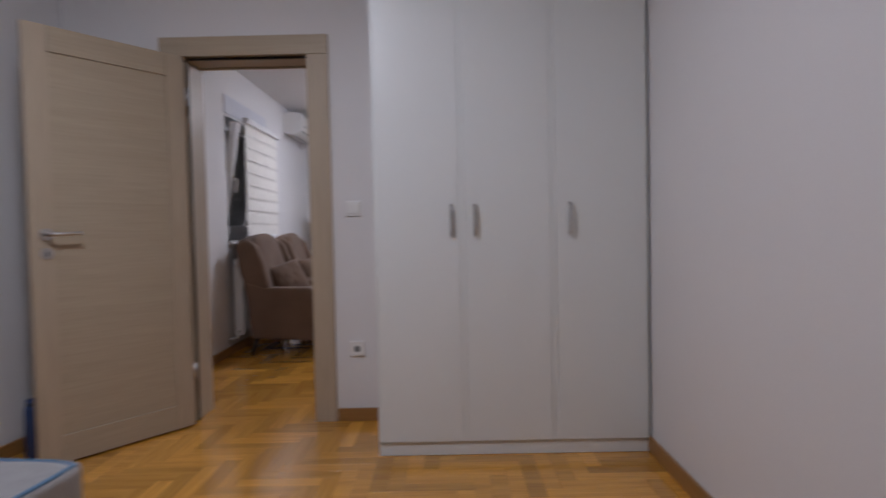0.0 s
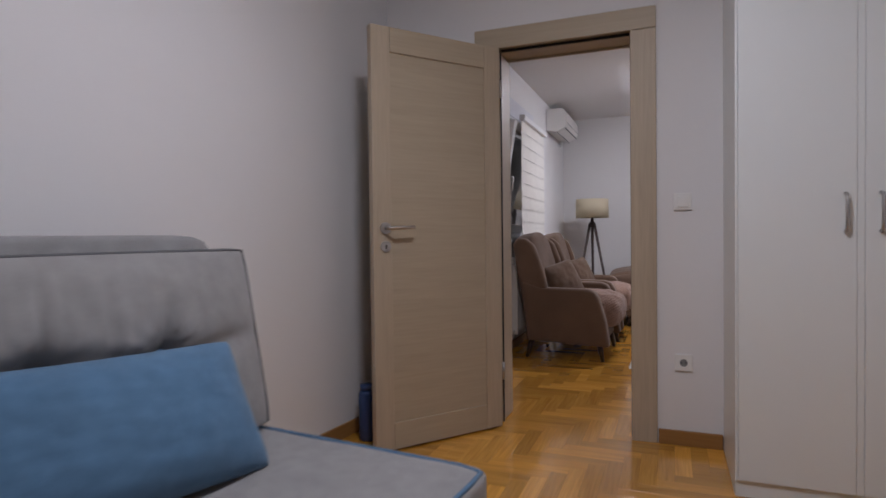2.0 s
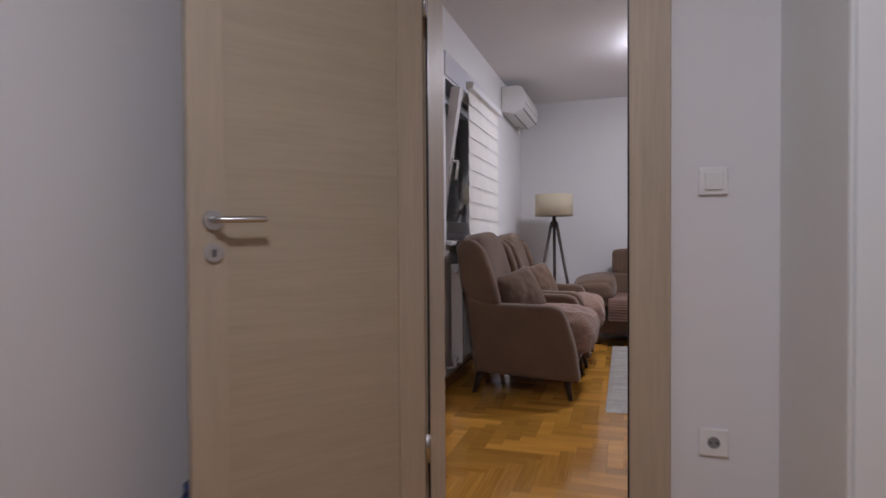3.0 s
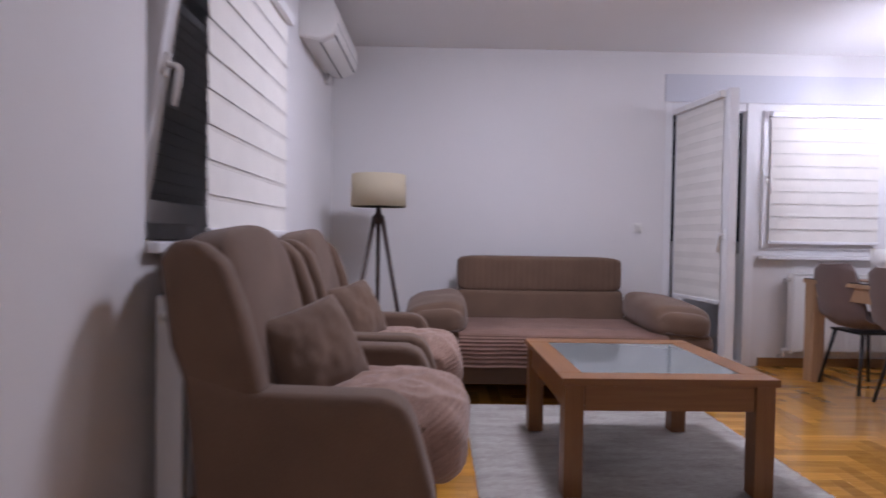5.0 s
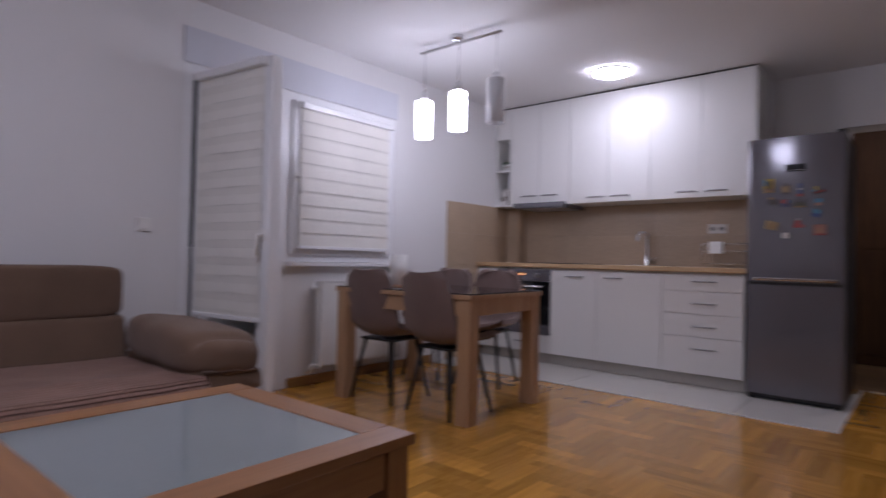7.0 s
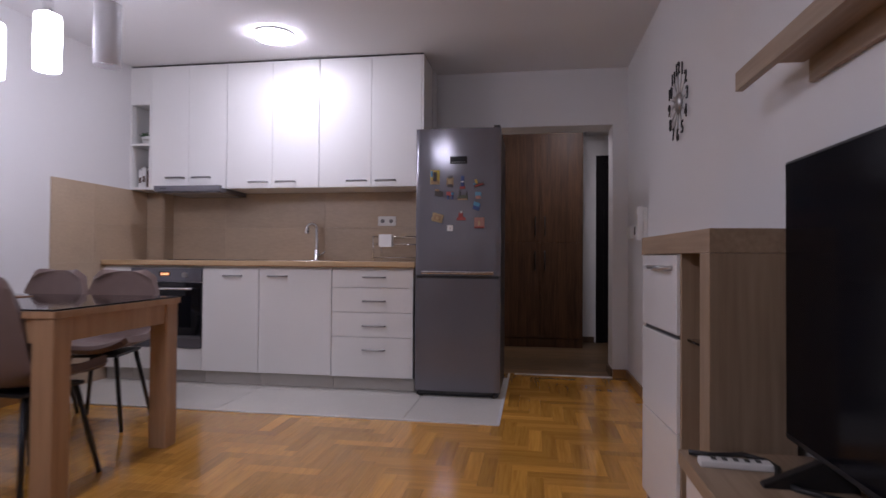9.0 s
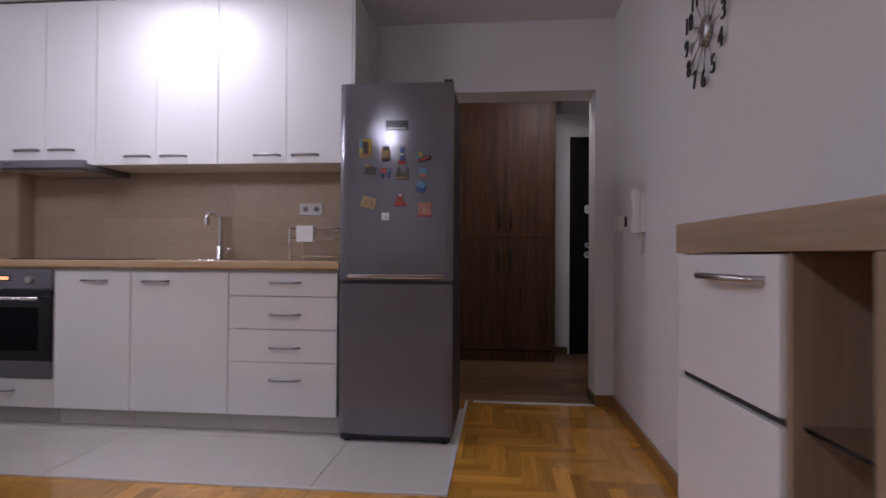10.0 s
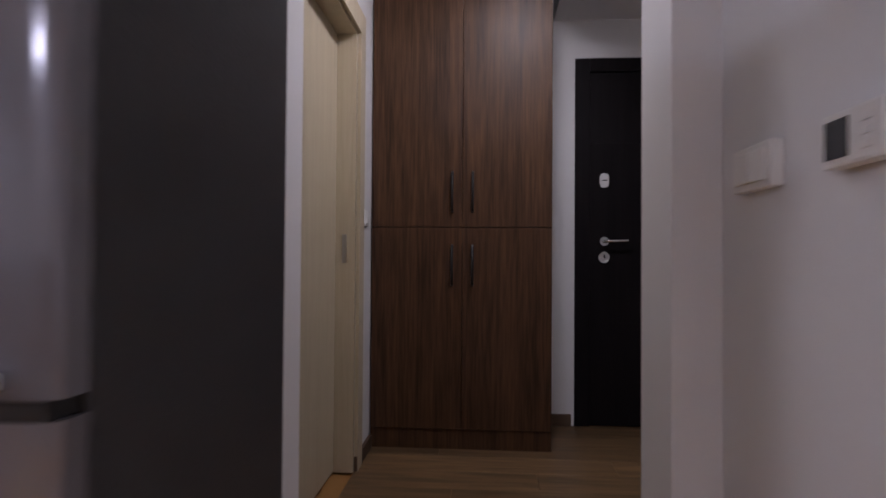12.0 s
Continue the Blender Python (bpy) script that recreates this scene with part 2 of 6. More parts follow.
# ---- shape helpers ----
def box(bm, x0, x1, y0, y1, z0, z1, bevel=0.0):
    v = [bm.verts.new(p) for p in ((x0, y0, z0), (x1, y0, z0), (x1, y1, z0), (x0, y1, z0), (x0, y0, z1), (x1, y0, z1), (x1, y1, z1), (x0, y1, z1))]
    f = [bm.faces.new([v[i] for i in q]) for q in ((3, 2, 1, 0), (4, 5, 6, 7), (0, 1, 5, 4), (1, 2, 6, 5), (2, 3, 7, 6), (3, 0, 4, 7))]
    if bevel:
        edges = list({e for q in f for e in q.edges})
        bmesh.ops.bevel(bm, geom=edges, offset=bevel, segments=2, profile=0.6, affect="EDGES")
    return bm


def slab(x0, x1, y0, y1, z0, z1, bevel=0.003):
    return box(bmesh.new(), x0, x1, y0, y1, z0, z1, bevel)


def tube(points, r0, r1=None, sides=12, bm=None):
    """A round bar along points; the radius runs from r0 to r1."""
    bm = bm or bmesh.new()
    r1 = r0 if r1 is None else r1
    pts = [Vector(p) for p in points]
    rings = []
    for i, p in enumerate(pts):
        d = (pts[min(i + 1, len(pts) - 1)] - pts[max(i - 1, 0)]).normalized()
        side = d.orthogonal().normalized() if abs(d.z) < 0.99 else Vector((1, 0, 0))
        up = d.cross(side).normalized()
        r = r0 + (r1 - r0) * i / max(1, len(pts) - 1)
        if i:
            side = (prev - d * prev.dot(d)).normalized()
            up = d.cross(side).normalized()
        prev = side
        rings.append([bm.verts.new(p + (side * math.cos(a) + up * math.sin(a)) * r) for a in (2 * math.pi * k / sides for k in range(sides))])
    for a, b in zip(rings, rings[1:]):
        for k in range(sides):
            bm.faces.new((a[k], a[(k + 1) % sides], b[(k + 1) % sides], b[k])).smooth = True
    bm.faces.new(rings[0][::-1])
    bm.faces.new(rings[-1])
    return bm


def lathe(profile, sides=32, bm=None, at=(0, 0, 0)):
    """Turns a profile of (radius, height) round the upright axis."""
    bm = bm or bmesh.new()
    rings = []
    for r, z in profile:
        rings.append([bm.verts.new((at[0] + r * math.cos(2 * math.pi * k / sides), at[1] + r * math.sin(2 * math.pi * k / sides), at[2] + z)) for k in range(sides)])
    for a, b in zip(rings, rings[1:]):
        for k in range(sides):
            bm.faces.new((a[k], a[(k + 1) % sides], b[(k + 1) % sides], b[k])).smooth = True
    if profile[0][0] > 0.0005:
        bm.faces.new(rings[0][::-1])
    if profile[-1][0] > 0.0005:
        bm.faces.new(rings[-1])
    return bm


def prism(profile, axis, a, b, bevel=0.0):
    """Draws a flat outline out along an axis. The outline's pairs are the two other axes in order."""
    bm = bmesh.new()
    def at(p, c):
        q = list(p)
        q.insert(axis, c)
        return q
    lo = [bm.verts.new(at(p, a)) for p in profile]
    hi = [bm.verts.new(at(p, b)) for p in profile]
    n = len(profile)
    for i in range(n):
        bm.faces.new((lo[i], lo[(i + 1) % n], hi[(i + 1) % n], hi[i]))
    bm.faces.new(lo[::-1])
    bm.faces.new(hi)
    bmesh.ops.recalc_face_normals(bm, faces=bm.faces)
    if bevel:
        bmesh.ops.bevel(bm, geom=list(bm.edges), offset=bevel, segments=3, profile=0.6, affect="EDGES")
        for f in bm.faces:
            f.smooth = True
    return bm


def soft(cx, cy, cz, sx, sy, sz, e=5.0, n=12, wob=0.0, seed=0, bm=None):
    """A stuffed, rounded block."""
    bm = bm or bmesh.new()
    grid = {}
    def vert(p):
        key = tuple(round(c, 5) for c in p)
        if key not in grid:
            k = (sum(abs(c) ** e for c in p)) ** (-1 / e)
            q = Vector([c * k for c in p])
            w = noise.noise(Vector((q.x * 1.7 + seed, q.y * 1.7, q.z * 1.7))) * wob
            grid[key] = bm.verts.new((cx + q.x * sx / 2 * (1 + w), cy + q.y * sy / 2 * (1 + w), cz + q.z * sz / 2 * (1 + w)))
        return grid[key]
    t = [-1 + 2 * i / n for i in range(n + 1)]
    for ax in range(3):
        for s in (-1, 1):
            for i in range(n):
                for j in range(n):
                    quad = []
                    for a, b in ((t[i], t[j]), (t[i + 1], t[j]), (t[i + 1], t[j + 1]), (t[i], t[j + 1])):
                        p = [a, b]
                        p.insert(ax, s)
                        quad.append(vert(p))
                    bm.faces.new(quad).smooth = True
    bmesh.ops.recalc_face_normals(bm, faces=bm.faces)
    return bm


def pillow(w, h, t, n=22, seed=0, crease=0.006):
    """A stuffed cushion lying in x and z, its thickness along y, with pointed corners and soft creases."""
    bm = bmesh.new()
    rows = {}
    for s in (-1, 1):
        for i in range(n + 1):
            for j in range(n + 1):
                u, v = -1 + 2 * i / n, -1 + 2 * j / n
                edge = max(abs(u), abs(v)) > 0.999
                if edge and s == 1:
                    rows[s, i, j] = rows[-1, i, j]
                    continue
                d = (max(0, 1 - abs(u) ** 2.6) * max(0, 1 - abs(v) ** 2.6)) ** 0.55
                pull = 1 - 0.06 * (1 - abs(u) ** 2) * abs(v) ** 3, 1 - 0.06 * (1 - abs(v) ** 2) * abs(u) ** 3
                c = noise.noise(Vector((u * 2.3 + seed, v * 2.3, s * 0.7))) * crease + noise.noise(Vector((u * 6 + seed, v * 6, s))) * crease * 0.5
                c += noise.noise(Vector((u * 3 + seed, v * 9, s * 2))) * 1.1 * crease * abs(u) ** 3 + noise.noise(Vector((u * 9 + seed, v * 3, s * 3))) * 0.7 * crease * abs(v) ** 3
                rc = 1 - 0.03 * (abs(u) * abs(v)) ** 8
                rows[s, i, j] = bm.verts.new((u * w / 2 * pull[1] * rc, s * (0.004 * (not edge) + d * t / 2 + c * d * 3), v * h / 2 * pull[0] * rc))
    for s in (-1, 1):
        for i in range(n):
            for j in range(n):
                bm.faces.new((rows[s, i, j], rows[s, i + 1, j], rows[s, i + 1, j + 1], rows[s, i, j + 1])).smooth = True
    bmesh.ops.recalc_face_normals(bm, faces=bm.faces)
    return bm


def rim(cx, cy, cz, sx, sy, sz, e, points):
    """Points on the rounded block of soft(), given on the cube that it is made from."""
    out = []
    for p in points:
        k = (sum(abs(c) ** e for c in p)) ** (-1 / e)
        out.append((cx + p[0] * k * sx / 2, cy + p[1] * k * sy / 2, cz + p[2] * k * sz / 2))
    return out


def turned(bm, m):
    bmesh.ops.transform(bm, matrix=m, verts=bm.verts)
    return bm


def mesh_of(name, bm, material):
    for e in bm.edges:
        if len(e.link_faces) == 2 and e.calc_face_angle(0.0) > 0.75:
            e.smooth = False
    me = bpy.data.meshes.new(name)
    bm.to_mesh(me)
    bm.free()
    me.materials.append(material)
    return me


def part(name, bm, material, parent, label=""):
    ob = new(name, mesh_of(name, bm, material))
    ob.parent = parent
    if label:
        tagged(ob, label)
    return ob


def thing(name, m, label, category, group=""):
    ob = new(name)
    ob.matrix_world = m
    ob.empty_display_size = 0.1
    return tagged(ob, label, category, group)


def solid(name, bm, material, label, category, group="", m=None):
    ob = new(name, mesh_of(name, bm, material))
    if m is not None:
        ob.matrix_world = m
    return tagged(ob, label, category, group)


def structure(name, bm, material, label, category):
    return tagged(new(name, mesh_of(name, bm, material)), label, category, kind="structure")


def wall(name, axis, p0, p1, a0, a1, z0, z1, holes=(), material=None, label="white painted plaster wall"):
    """A wall across an axis from p0 to p1, running from a0 to a1, with openings (a, a, z, z) through it."""
    us = sorted({a0, a1, *[c for h in holes for c in h[:2]]})
    zs = sorted({z0, z1, *[c for h in holes for c in h[2:]]})
    def filled(i, j):
        if not (0 <= i < len(us) - 1 and 0 <= j < len(zs) - 1):
            return False
        u, z = (us[i] + us[i + 1]) / 2, (zs[j] + zs[j + 1]) / 2
        return not any(h[0] < u < h[1] and h[2] < z < h[3] for h in holes)
    bm = bmesh.new()
    cache = {}
    def v(p, u, z):
        key = (p, u, z)
        if key not in cache:
            cache[key] = bm.verts.new((p, u, z) if axis == 0 else (u, p, z))
        return cache[key]
    for i in range(len(us) - 1):
        for j in range(len(zs) - 1):
            if not filled(i, j):
                continue
            a, b, c, d = us[i], us[i + 1], zs[j], zs[j + 1]
            for p in (p0, p1):
                bm.faces.new((v(p, a, c), v(p, b, c), v(p, b, d), v(p, a, d)))
            for di, dj, q in ((-1, 0, ((a, c), (a, d))), (1, 0, ((b, c), (b, d))), (0, -1, ((a, c), (b, c))), (0, 1, ((a, d), (b, d)))):
                if not filled(i + di, j + dj):
                    (u0, w0), (u1, w1) = q
                    bm.faces.new((v(p0, u0, w0), v(p0, u1, w1), v(p1, u1, w1), v(p1, u0, w0)))
    bmesh.ops.recalc_face_normals(bm, faces=bm.faces)
    return structure(name, bm, material or PAINT, label, "wall")


# ---- rooms ----
WIN_L = (5.72, 6.86, 0.98, 2.06)
BALC = (1.97, 2.70, 0.0, 2.12)
WIN_F = (2.70, 3.79, 0.90, 2.12)
wall("wall_west", 0, LW - 0.33, LW, DW1, FAR + 0.3, 0, CEIL, [WIN_L])
wall("wall_bedroom_west", 0, -0.3, 0.0, -5.4, 0.03, 0, CEIL).matrix_world = pose(BW, DW0, 0, 0, 0, -BSLANT)
wall("wall_bedroom_south", 1, BY - 0.25, BY, -1.95, BR + 0.2, 0, CEIL)
wall("wall_bedroom_east", 0, BR, BR + 0.2, BY, DW0, 0, CEIL)
wall("wall_door", 1, DW0, DW1, LW - 0.65, JOG + 1.6, 0, CEIL, [(-0.275, 0.553, 0.0, 2.03)])
wall("wall_jog", 0, JOG, JOG + 0.12, DW1, TVW, 0, CEIL)
wall("wall_tv", 1, TVW - 0.12, TVW, JOG + 0.12, HX0, 0, CEIL)
wall("wall_north", 1, FAR, FAR + 0.3, LW, KX, 0, CEIL, [BALC, WIN_F])
wall("wall_kitchen", 0, KX, KX + 0.2, 6.19, FAR + 0.3, 0, CEIL)
wall("wall_hall_opening", 0, HX0, HX1, TVW - 0.12, 6.19, 0, CEIL, [(4.735, 5.738, 0.0, 2.055)])
wall("wall_hall_left", 1, HALL_L, HALL_L + 0.2, HX1, 8.2, 0, CEIL, [(6.20, 7.015, 0.0, 2.03)])
wall("wall_hall_end", 0, HALL_X, HALL_X + 0.2, 3.2, HALL_L, 0, CEIL, [(3.78, 4.66, 0.0, 2.13)])
wall("wall_hall_right", 1, 3.0, 3.2, HX0 + 0.1, HALL_X + 0.2, 0, CEIL)
wall("wall_hall_near", 0, HX0 + 0.1, HX1, 3.2, TVW - 0.12, 0, CEIL)
structure("hall_beam", slab(HX1, HALL_X, 3.2, 4.787, 2.385, CEIL, 0), CEILING, "white painted dropped beam along the hall ceiling", "beam")
structure("ceiling", slab(-2.0, 8.2, -1.6, 9.0, CEIL, CEIL + 0.2, 0), CEILING, "white painted plaster ceiling", "ceiling")
structure("subfloor", slab(-2.0, 8.2, -1.6, 9.0, -0.25, -0.012, 0), JOINT, "dark bedding under the parquet", "floor")

# skirting boards
def base_x(y, side, x0, x1, material=None, label="oiled oak baseboard"):
    a, b = (y, y + side * 0.016)
    structure("baseboard", slab(x0, x1, min(a, b), max(a, b), 0, 0.07, 0.004), material or OAK_RAIL, label, "baseboard")


def base_y(x, side, y0, y1, material=None, label="oiled oak baseboard"):
    a, b = (x, x + side * 0.016)
    structure("baseboard", slab(min(a, b), max(a, b), y0, y1, 0, 0.07, 0.004), material or OAK_RAIL_Y, label, "baseboard")


base_x(DW0, -1, 0.56, 0.84)
base_x(DW0, -1, BW + 0.02, -0.36)
structure("baseboard", slab(0.0, 0.016, -5.15, -0.002, 0, 0.07, 0.004), OAK_RAIL_Y, "oiled oak baseboard", "baseboard").matrix_world = pose(BW, DW0, 0, 0, 0, -BSLANT)
base_y(BR, -1, BY, DW0)
base_x(BY, 1, -1.40, BR)
base_y(LW, 1, DW1, FAR)
base_x(FAR, -1, LW, 1.96)
base_x(FAR, -1, 2.76, 4.30)
base_x(TVW, 1, JOG, HX0)
base_y(HX0, -1, TVW, 4.735)
base_y(JOG, -1, DW1, TVW)
base_x(DW1, 1, LW, -0.42)
HALL_RAIL = surface("brown hall skirting", (0.10, 0.06, 0.035), 0.5, var=0.15)
base_y(HALL_X, -1, 4.68, HALL_L, HALL_RAIL, "brown hall baseboard")
base_x(4.735, 1, HX0, HX1, HALL_RAIL, "brown hall baseboard")
base_x(HALL_L, -1, 7.0, 7.34, HALL_RAIL, "brown hall baseboard")

# ---- doors and windows ----
def door_casing(name, x0, x1, top, y_face, out, label):
    """Flat casing round an opening that lies in x; out: the side to which it stands proud."""
    t = thing(name, pose(0, 0, 0), label, "door frame")
    t["kind"] = "structure"
    a, b = sorted((y_face, y_face + out * 0.018))
    w = 0.105
    part("casing", slab(x0 - w, x0 + 0.012, a, b, 0.0, top - 0.012, 0.003), DOOR_WOOD, t)
    part("casing", slab(x1 - 0.012, x1 + w, a, b, 0.0, top - 0.012, 0.003), DOOR_WOOD, t)
    part("casing", slab(x0 - w, x1 + w, a, b, top - 0.010, top + w - 0.012, 0.003), DOOR_WOOD_X, t)
    return t


OPEN0, OPEN1, OPENT = -0.245, 0.450, 2.0
door_frame = door_casing("door_frame_bedroom", OPEN0, OPEN1, OPENT, DW0, -1, "bleached oak casing round the bedroom doorway")
a, b = DW1, DW1 + 0.018
for x0, x1 in ((OPEN0 - 0.105, OPEN0 + 0.012), (0.541, 0.646)):
    part("casing", slab(x0, x1, a, b, 0, OPENT - 0.012), DOOR_WOOD, door_frame)
part("casing", slab(OPEN0 - 0.105, 0.646, a, b, OPENT - 0.010, OPENT + 0.095), DOOR_WOOD_X, door_frame)
part("jamb", slab(-0.273, OPEN0, DW0 + 0.001, DW1 - 0.001, 0, 2.028), DOOR_WOOD, door_frame)
part("jamb", slab(OPEN1, 0.552, DW0 + 0.001, DW0 + 0.11, 0, 2.028), DOOR_WOOD, door_frame)
part("head", slab(OPEN0 + 0.001, 0.552, DW0 + 0.111, DW1 - 0.001, OPENT, 2.028), DOOR_WOOD_X, door_frame)
part("head", slab(OPEN0 + 0.001, OPEN1 - 0.001, DW0 + 0.001, DW0 + 0.109, OPENT, 2.028), DOOR_WOOD_X, door_frame)
part("door_stop", slab(OPEN0 + 0.001, OPEN0 + 0.016, DW0 + 0.05, DW1 - 0.004, 0.002, OPENT - 0.02), DOOR_WOOD, door_frame)
part("door_stop", slab(OPEN1 - 0.010, OPEN1 - 0.001, DW0 + 0.05, DW0 + 0.108, 0.002, OPENT - 0.02), DOOR_WOOD, door_frame)
part("door_stop", slab(OPEN0 + 0.017, OPEN1 - 0.011, DW0 + 0.05, DW0 + 0.108, OPENT - 0.018, OPENT - 0.001), DOOR_WOOD_X, door_frame)
part("seal", slab(OPEN0 + 0.017, OPEN0 + 0.024, DW0 + 0.044, DW0 + 0.05, 0.002, OPENT - 0.02, 0), BLACK, door_frame, "dark rubber seal")
part("seal", slab(OPEN1 - 0.017, OPEN1 - 0.0105, DW0 + 0.044, DW0 + 0.05, 0.002, OPENT - 0.02, 0), BLACK, door_frame, "dark rubber seal")
part("seal", slab(OPEN0 + 0.025, OPEN1 - 0.018, DW0 + 0.042, DW0 + 0.049, OPENT - 0.016, OPENT - 0.004, 0), BLACK, door_frame, "dark rubber seal")
part("strike_plate", slab(OPEN1 - 0.003, OPEN1 - 0.0005, DW0 + 0.01, DW0 + 0.035, 0.95, 1.15, 0), SATIN, door_frame, "satin metal strike plate")


def lever(parent, m, material=SATIN):
    """A lever handle with its rose; x runs along the lever, y out of the door."""
    h = part("handle", turned(tube([(0, 0, 0), (0, 0.012, 0)], 0.026, sides=24), m), material, parent, "satin metal lever handle")
    part("lever", turned(tube([(0, 0.01, 0), (0, 0.045, 0), (0.02, 0.055, 0), (0.125, 0.055, 0.003)], 0.0095, 0.0085), m), material, h)
    k = part("lock_plate", turned(tube([(0, 0, -0.085), (0, 0.009, -0.085)], 0.025, sides=24), m), material, parent, "round satin keyhole plate")
    part("keyhole", turned(slab(-0.004, 0.004, 0.0092, 0.0105, -0.097, -0.077, 0), m), BLACK, k, "dark keyhole")


def door_leaf(parent, w, h, face, panel, hinge_pin=True):
    """A framed leaf from the hinge along +x, thickness along y, recessed panel with cross grain."""
    s, t = 0.095, 0.04
    part("stile", slab(0, s, 0, t, 0.006, h, 0.002), face, parent)
    part("stile", slab(w - s, w, 0, t, 0.006, h, 0.002), face, parent)
    part("rail", slab(s + 0.001, w - s - 0.001, 0.0, t, 0.006, 0.13, 0.002), panel, parent)
    part("rail", slab(s + 0.001, w - s - 0.001, 0.0, t, h - 0.115, h, 0.002), panel, parent)
    part("panel", slab(s - 0.004, w - s + 0.004, 0.009, t - 0.009, 0.126, h - 0.111, 0), panel, parent, "recessed cross-grained panel")


HINGE = (-0.240, 3.866)
ANGLE = math.degrees(math.atan2(3.30 - 3.866, -0.668 + 0.240))
leaf = thing("door_bedroom", pose(HINGE[0], HINGE[1], 0.004, 0, 0, ANGLE), "bleached oak panelled interior door standing open", "door")
leaf["kind"] = "structure"
door_leaf(leaf, 0.725, 1.975, DOOR_WOOD, DOOR_WOOD_X)
lever(leaf, Matrix.Translation((0.665, 0.04, 1.045)) @ Matrix.Diagonal((-1, 1, 1, 1)))
lever(leaf, Matrix.Translation((0.665, 0.0, 1.045)) @ Matrix.Diagonal((-1, -1, 1, 1)))
for z in (0.25, 1.72):
    part("hinge", tube([(-0.006, 0.045, z), (-0.006, 0.045, z + 0.09)], 0.008), SATIN, leaf, "satin metal hinge")


def banded_blind(parent, w, h, bands, name="blind", share=0.86):
    """A day-and-night roller blind: opaque and sheer bands, each a shallow fold; x across, z down from 0, facing -y."""
    cas = part("blind_cassette", prism([(-0.045, -0.045), (-0.052, -0.01), (-0.04, 0.0), (0.0, 0.0), (0.0, -0.045)], 0, 0, w, 0.0), PVC, parent, "white blind cassette")
    step = (h - 0.05) / bands
    deep = 0.0035 if share > 0.7 else 0.0008
    for i in range(bands):
        z1 = -0.045 - i * step
        z0 = z1 - step * share
        part("blind_band", prism([(-0.014 - deep, z0), (-0.0125 - deep, z0), (-0.0105, z1), (-0.0125, z1)], 0, 0.012, w - 0.012), BLIND, parent)
        part("blind_stripe", slab(0.012, w - 0.012, -0.0122, -0.0108, z1 - step + 0.0004, z0 - 0.0004, 0), BLIND_SHEER, parent, "sheer blind stripe")
    part("blind_bottom_bar", slab(0.008, w - 0.008, -0.028, -0.008, -h, -h + 0.025, 0.004), PVC, parent)


def sash(parent, w, h, blind=True, blind_h=None, bands=9, handle_side=1, rail=0.075, share=0.86):
    """A plastic sash from its lower corner, x across, y depth, the room at -y."""
    t = 0.065
    part("stile", slab(0, rail, 0, t, 0, h, 0.005), PVC, parent)
    part("stile", slab(w - rail, w, 0, t, 0, h, 0.005), PVC, parent)
    part("rail", slab(rail + 0.001, w - rail - 0.001, 0.001, t - 0.001, 0, rail, 0.005), PVC, parent)
    part("rail", slab(rail + 0.001, w - rail - 0.001, 0.001, t - 0.001, h - rail, h, 0.005), PVC, parent)
    pane = part("pane", slab(rail - 0.01, w - rail + 0.01, 0.025, 0.045, rail - 0.01, h - rail + 0.01, 0), CLEAR, parent, "clear double-glazed pane")
    pane.visible_shadow = False
    if blind:
        bh = blind_h or h - 0.06
        holder = bpy.data.objects.new("blind", None)
        scene.collection.objects.link(holder)
        holder.parent = parent
        holder.matrix_basis = pose(0.04, -0.004, h - 0.012)
        banded_blind(holder, w - 0.08, bh, bands, share=share)
    hx = w - rail / 2 if handle_side > 0 else rail / 2
    hz = h * 0.5
    hd = part("handle", slab(hx - 0.014, hx + 0.014, -0.010, 0.0, hz - 0.035, hz + 0.035, 0.004), PLASTIC, parent, "white window handle")
    part("grip", tube([(hx, -0.008, hz), (hx, -0.04, hz), (hx, -0.045, hz - 0.02), (hx, -0.045, hz - 0.12)], 0.010), PLASTIC, hd)


# window in the west wall, tilted open
def window_frame(t, x0, x1, y0, y1, z0, z1, w=0.06):
    part("window_frame", slab(x0, x0 + w, y0, y1, z0, z1), PVC, t)
    part("window_frame", slab(x1 - w, x1, y0, y1, z0, z1), PVC, t)
    part("window_frame", slab(x0 + w + 0.001, x1 - w - 0.001, y0, y1, z0, z0 + w), PVC, t)
    part("window_frame", slab(x0 + w + 0.001, x1 - w - 0.001, y0, y1, z1 - w, z1), PVC, t)


turn_w = Matrix.Translation((LW, WIN_L[0], WIN_L[2])) @ Matrix(((0, -1, 0, 0), (1, 0, 0, 0), (0, 0, 1, 0), (0, 0, 0, 1)))
win1 = thing("window_1", turn_w, "white plastic window tilted open with cream striped blind", "window")
win1["kind"] = "structure"
WW, WH = WIN_L[1] - WIN_L[0], WIN_L[3] - WIN_L[2]
window_frame(win1, 0.002, WW - 0.002, 0.13, 0.20, 0.002, WH - 0.002)
tilted = bpy.data.objects.new("sash", None)
scene.collection.objects.link(tilted)
tilted.parent = win1
tilted.matrix_basis = pose(0.045, 0.055, 0.055, 8.5, 0, 0)
sash(tilted, WW - 0.09, WH - 0.10, blind=False, handle_side=-1)
hang = bpy.data.objects.new("blind", None)
scene.collection.objects.link(hang)
hang.parent = win1
hang.matrix_basis = pose(0.14, -0.105, WH + 0.0)
banded_blind(hang, WW - 0.17, WH - 0.02, 9)
part("window_sill", slab(0.0, WW + 0.03, -0.04, -0.001, -0.035, 0.0, 0.006), PVC, win1, "white plastic window sill")
